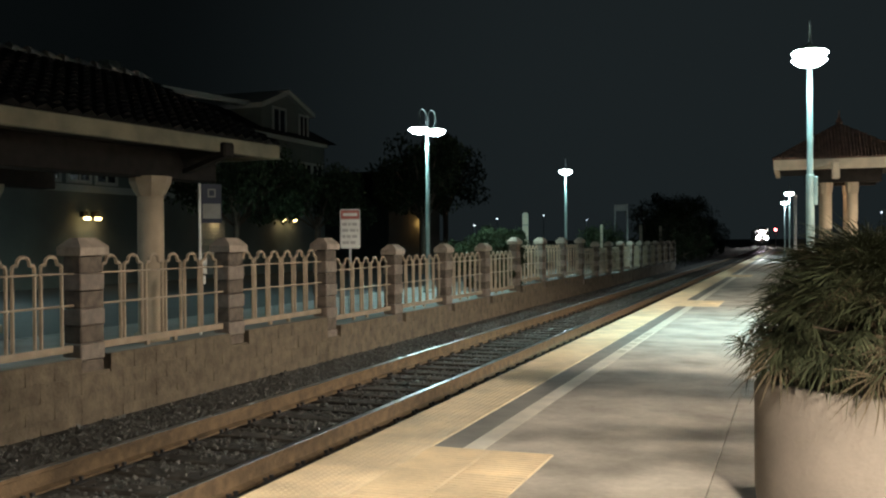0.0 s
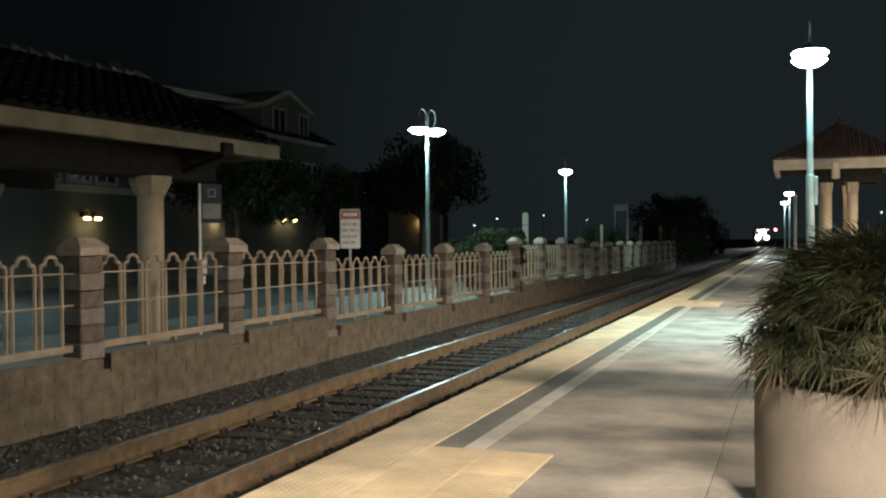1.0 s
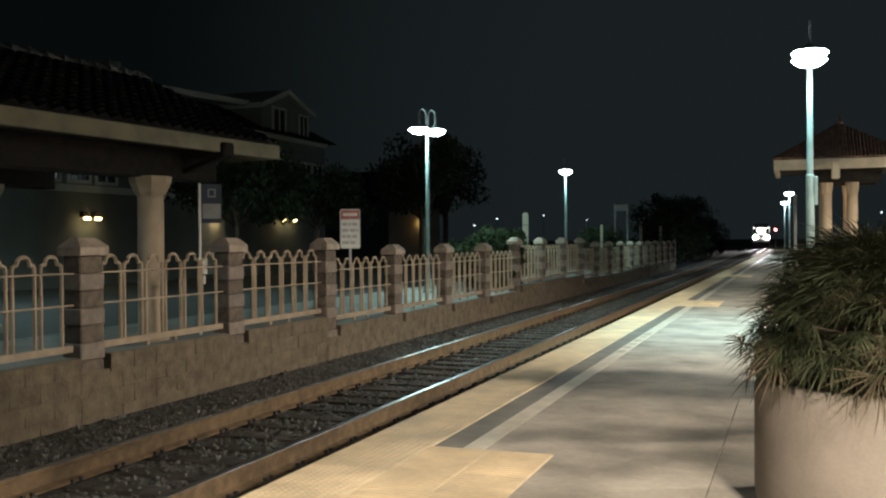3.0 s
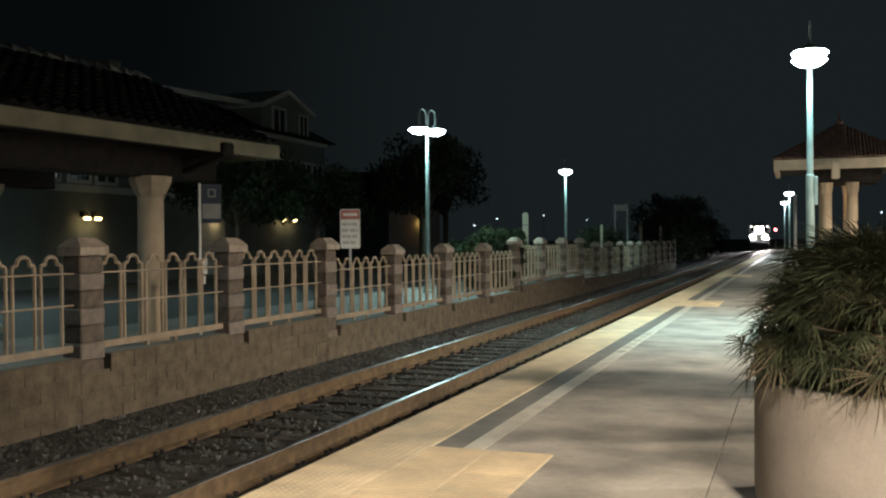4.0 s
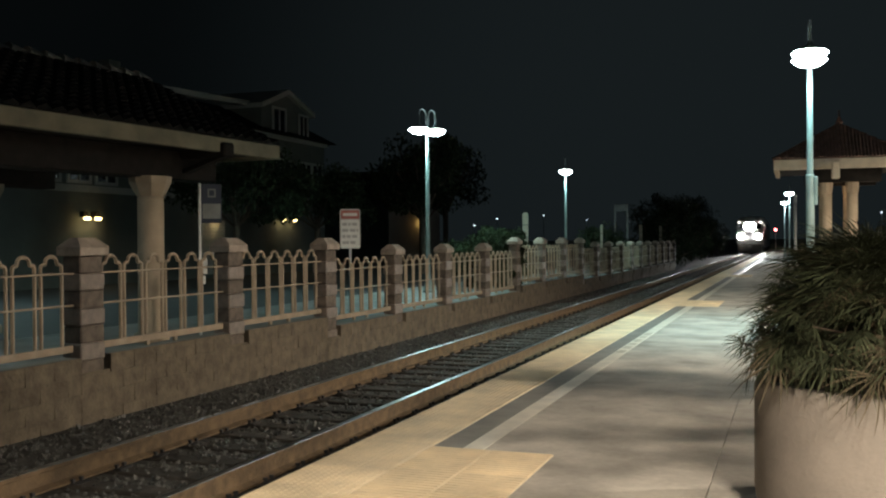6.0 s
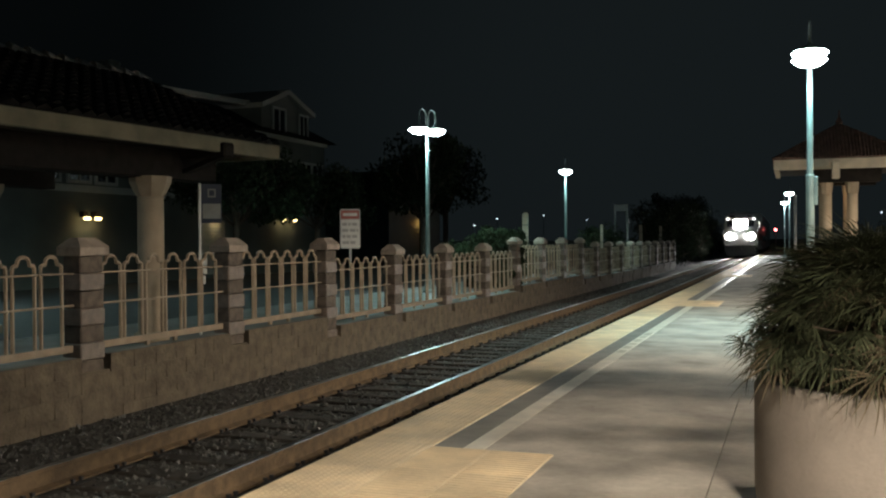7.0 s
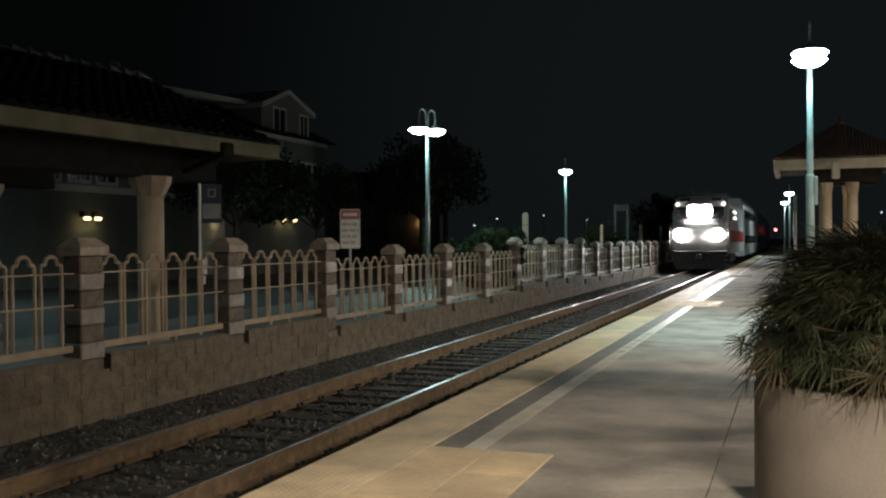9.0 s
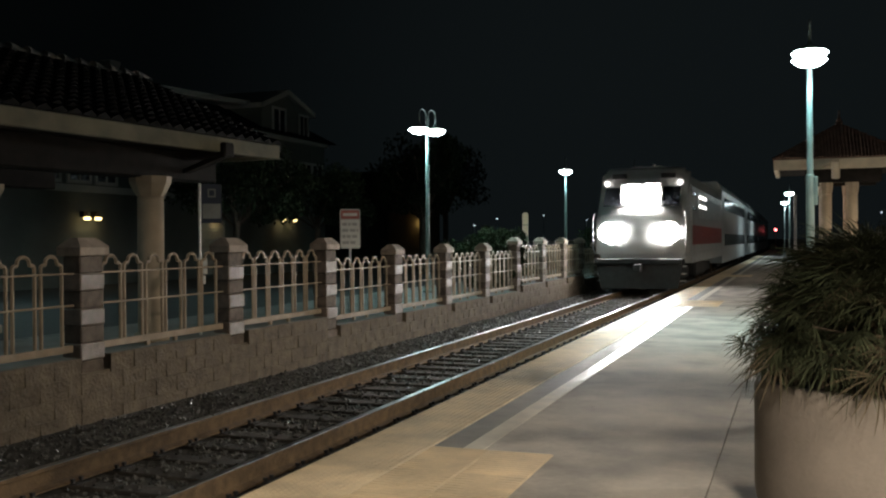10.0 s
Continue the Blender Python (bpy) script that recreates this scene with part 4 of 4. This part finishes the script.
def build_house():
    ob = empty("townhouse", pose(0, 0, 0), "three-storey grey townhouse with gabled dormer and white trim", "house")
    X = -25.0
    part("wall", box(B(), -36, 14, 0.2, X, 48.9, 7.3), HOUSE_WALL, ob)
    bm = B()
    for z in [0.6 + 0.2 * k for k in range(33)]:
        box(bm, X - 0.01, 14.1, z, X + 0.015, 48.9, z + 0.17)
    part("siding", bm, HOUSE_WALL, ob, "horizontal siding boards")
    part("trim_band", box(B(), X + 0.016, 14, 3.72, X + 0.12, 36.4, 3.98), HOUSE_TRIM, ob, "white trim band")
    part("trim_band", box(B(), X + 0.016, 36.6, 7.1, X + 0.2, 48.95, 7.32), HOUSE_TRIM, ob, "white trim band")
    bm = B()
    prism(bm, [(X + 0.6, 7.3), (X - 2.2, 8.7), (X - 8, 8.7), (-36.6, 7.3)], "y", 13.5, 49.4)
    part("roof", bm, ROOF, ob, "shingled roof in a shade-dark colour")
    part("chimney", box(B(), X - 2.4, 33.0, 8.2, X - 1.8, 33.7, 9.5, 0.03), HOUSE_WALL, ob, "plain chimney stack")
    bm = B()
    prism(bm, [(33.2, 8.3), (33.2, 8.55), (42, 8.9), (42, 8.65)], "x", X - 1.2, X - 0.6)
    part("eave_board", bm, HOUSE_TRIM, ob, "pale eave board")
    bm = B()
    prism(bm, [(42.0, 7.3), (47.0, 7.3), (47.0, 8.75), (44.4, 9.5), (42.0, 8.65)], "x", X - 5, X + 0.05)
    part("dormer", bm, HOUSE_WALL, ob, "gabled dormer")
    bm = B()
    prism(bm, [(41.7, 8.5), (44.4, 9.48), (47.3, 8.6), (47.3, 8.85), (44.4, 9.75), (41.7, 8.75)], "x", X - 5, X + 0.3)
    part("dormer_roof", bm, HOUSE_TRIM, ob, "pale gable trim")
    house_window(ob, X + 0.06, 43.7, 7.95, 1.15, 1.35)
    house_window(ob, X + 0.06, 46.3, 7.95, 0.8, 1.2)
    for y in (27.3, 28.9, 30.4, 34.6, 36.0, 42.8, 44.3, 46.6, 47.9):
        house_window(ob, X + 0.04, y, 4.75 if y < 37 else 5.4, 1.05, 1.2)
    garage = part("garage_door", box(B(), X + 0.016, 36.6, 0.35, X + 0.05, 38.6, 2.8), HOUSE_TRIM, ob, "ribbed pale garage door")
    slat = mesh_of("slat", box(B(), X + 0.05, 36.62, 0.4, X + 0.10, 38.58, 0.53, 0.01), HOUSE_TRIM)
    for k in range(14):
        piece("slat", slat, garage, pose(0, 0, 0.17 * k))
    for y, z in ((29.05, 2.88), (29.65, 2.88), (43.8, 3.08), (44.85, 3.08), (37.7, 3.05)):
        lamp = part("wall_lamp", box(B(), X + 0.02, y - 0.12, z - 0.1, X + 0.25, y + 0.12, z + 0.12, 0.03), SOFFIT, ob, "wall lamp")
        part("bulb", lathe(B(), [(0.11, -0.2), (0.13, -0.14), (0.1, -0.10)], 12), WARM_GLOW, lamp, "glowing warm bulb", at=pose(X + 0.3, y, z))
        lamp_light("house_lamp", X + 0.45, y, z - 0.25, 9, (1.0, 0.75, 0.4), 0.08)
    # a second house, farther along
    ob = empty("far_house", pose(0, 0, 0), "dim house far beyond the fence with amber porch lamp", "house")
    part("wall", box(B(), -42, 72, 0.0, -31, 84, 5.0), HOUSE_WALL, ob)
    bm = B()
    prism(bm, [(71.4, 5.0), (84.6, 5.0), (78, 8.0)], "x", -42.4, -30.4)
    part("roof", bm, ROOF, ob)
    lamp = part("porch_lamp", lathe(B(), [(0.1, 0), (0.16, 0.1), (0.17, 0.36), (0.08, 0.5)], 12), AMBER_GLOW, ob, "amber porch lamp", at=pose(-30.6, 78.6, 3.1))
    lamp_light("porch", -30.2, 78.3, 3.6, 12, (1.0, 0.55, 0.18), 0.15)


def build_platform_post():
    ob = empty("platform_post", pose(0.05, 40.0, PLAT_Z), "thin grey steel post on the platform", "post")
    part("shaft", cyl(B(), (0, 0, 0), (0, 0, 3.3), 0.06, n=12), GALV, ob)
    part("base_plate", box(B(), -0.15, -0.15, 0, 0.15, 0.15, 0.025, 0.005), GALV, ob)


def build_far_things():
    for x, y, z in ((-40, 121.8, 3.8), (-40, 159.5, 6.0), (-40, 195.5, 5.8), (-40, 132.3, 4.9), (10.2, 130.0, 4.9)):
        ob = empty("distant_lamp", pose(x, y, -0.4), "distant small street lamp on thin pole", "street lamp", "distant lamps")
        part("pole", cyl(B(), (0, 0, 0), (0, 0, z + 0.4), 0.06, n=8), POLE, ob)
        part("bulb", lathe(B(), [(0.04, 0), (0.09, 0.06), (0.04, 0.14)], 10), SMALL_GLOW, ob, "small bright bulb", at=pose(0, 0, z + 0.35))
    ob = empty("railway_signal", pose(-2.17, 130, PLAT_Z), "railway signal mast showing a red light", "signal")
    part("mast", cyl(B(), (0, 0, 0), (0, 0, 3.0), 0.06, n=10), GALV, ob)
    part("head", box(B(), -0.22, -0.1, 2.35, 0.22, 0.12, 3.1, 0.03), LOCO_BLACK, ob)
    part("lens", lathe(B(), [(0.14, 0), (0.13, 0.05), (0.05, 0.08)], 14), RED_GLOW, ob, "red signal lens", at=pose(0, -0.1, 2.7, 90))
    bm = prism(B(), [(-11.4, -40), (-7.535, -40), (-7.535, 61.6), (-10.5, 62.5), (-11.4, 70)], "z", -0.41, 0.3)
    tagged(part("walkway", bm, FAR_SLAB), "pale concrete walkway beyond the fence", "pavement", kind="structure")
    bm = prism(B(), [(-60, -40), (-11.55, -40), (-11.55, 70), (-14, 170), (-60, 170)], "z", -0.41, 0.19)
    tagged(part("street", bm, ASPHALT), "dark asphalt street beyond the walkway", "road", kind="structure")
    y = -12.0
    kerb = mesh_of("kerb_stone", box(B(), -0.074, 0, -0.3, 0.074, 2.98, 0.0, 0.012), FAR_SLAB)
    kerbs = empty("kerb", pose(-11.475, 0, 0.303), "pale concrete kerb between walkway and street", "kerb", kind="structure")
    while y < 66:
        piece("kerb_stone", kerb, kerbs, pose(0, y, 0))
        y += 3.0


# ---- build ----
build_ground()
build_track()
build_stones()
build_platform()
build_wall()
build_posts()
build_panels()
build_far_things()
build_platform_post()
build_left_shelter()
build_right_shelter()
build_house()
near_lamp = lamp_post(0.27, 18.0, PLAT_Z, 90, light=(0.50, 0.93, 0.94), power=1350, top=4.95, cone=128, blend=0.7)
part("junction_box", box(B(), -0.04, -0.125, 2.18, 0.04, -0.066, 2.68, 0.01), POLE, near_lamp, "slim junction box on the pole")
part("sleeve", lathe(B(), [(0.076, 0.1), (0.070, 2.70), (0.058, 2.72)], 14), POLE, near_lamp, "thicker lower sleeve of the pole")
lamp_post(-10.0, 26.1, 0.3, 66, light=TEAL, power=1100, top=4.99)
lamp_post(-10.0, 44.1, 0.3, 100, light=TEAL, power=800, top=4.97)
# unseen post added left of the view to light the street and house
lamp_post(-19.5, 17.5, 0.19, 20, light=TEAL, power=480)
lamp_post(-0.28, 70.0, PLAT_Z, 92, power=900)
lamp_post(-0.74, 88.0, PLAT_Z, 92, power=900)
lamp_post(2.4, -0.6, PLAT_Z, 20, light=WARM, power=8300, cone=146)
# three unseen warm posts, added to brighten the farther platform and shelter
lamp_post(7.5, 21.5, PLAT_Z, 20, light=WARM, power=5600, cone=172, blend=0.4)
lamp_post(7.5, 42.0, PLAT_Z, 20, light=WARM, power=4000, cone=155)
lamp_post(7.5, 58.0, PLAT_Z, 20, light=WARM, power=4000, cone=155)
lamp_post(7.5, 10.5, PLAT_Z, 20, light=WARM, power=6300, cone=174, blend=0.2)
# unseen warm fill added under the platform shelter's soffit
lamp_light("shelter_fill", 1.15, 29.1, 3.5, 22, (1.0, 0.66, 0.36), 0.06)
build_planter(0.45, 6.1, 0.68, 0.97, 5, 760, 0.70, 0.78)
build_planter(1.3, 10.8, 0.64, 0.97, 9, 160, 0.85, 1.0)
build_tree(3.6, 9.4, PLAT_Z, 3.3, 1.5, 33, label="slender tree on the platform casting streaked shadows", trunk=0.42, n=17, per=15)
build_warning_sign()
build_stop_sign()
build_marker_posts()
build_tree(-18, 28.5, 0.18, 4.4, 2.6, 1, per=130, trunk=0.6)
build_tree(-17.5, 33.5, 0.18, 4.2, 2.4, 2, per=130, trunk=0.62)
build_tree(-9.0, 28.3, 0.3, 1.8, 1.1, 3, "shrub", "green shrub growing behind the fence", trunk=0.1, per=120)
build_tree(-8.7, 29.4, 0.3, 1.75, 1.0, 4, "shrub", "green shrub growing behind the fence", trunk=0.1, per=120)
build_tree(-7.62, 26.45, 0.35, 1.5, 0.42, 7, "ivy", "dark climbing ivy over a fence post", trunk=0.1, per=110, n=26)
build_tree(-9.5, 50.0, 0.3, 2.2, 1.4, 6, "shrub", "green shrub growing behind the fence", trunk=0.1)
for k in range(15):
    build_tree(-8.9 - 0.35 * (k % 3), 63.5 + 4.2 * k, 0.0, 2.5 + 0.5 * ((k * 7) % 4), 2.0, 50 + k, "shrub", "dark overgrown shrub beside the track", trunk=0.06, n=26, per=60)
for k, (x, y, h) in enumerate(((-9.0, 68, 2.6), (-9.5, 76, 3.2), (-10, 86, 4.5), (-11, 98, 5.5), (-13, 115, 7.0), (-15, 140, 8), (-18, 170, 9))):
    build_tree(x, y, -0.1, h, h * 0.55, 20 + k, label="dark tree beside the track beyond the fence")
# trees added to keep the train's headlights off the houses
for k, (x, y, h) in enumerate(((-17.0, 43.5, 6.5), (-20.0, 52.0, 7.0), (-22.5, 62.0, 8.0))):
    build_tree(x, y, 0.18, h, h * 0.36, 90 + k, label="tall dark tree added to screen the houses", trunk=0.5, per=110)
build_train()
motions()
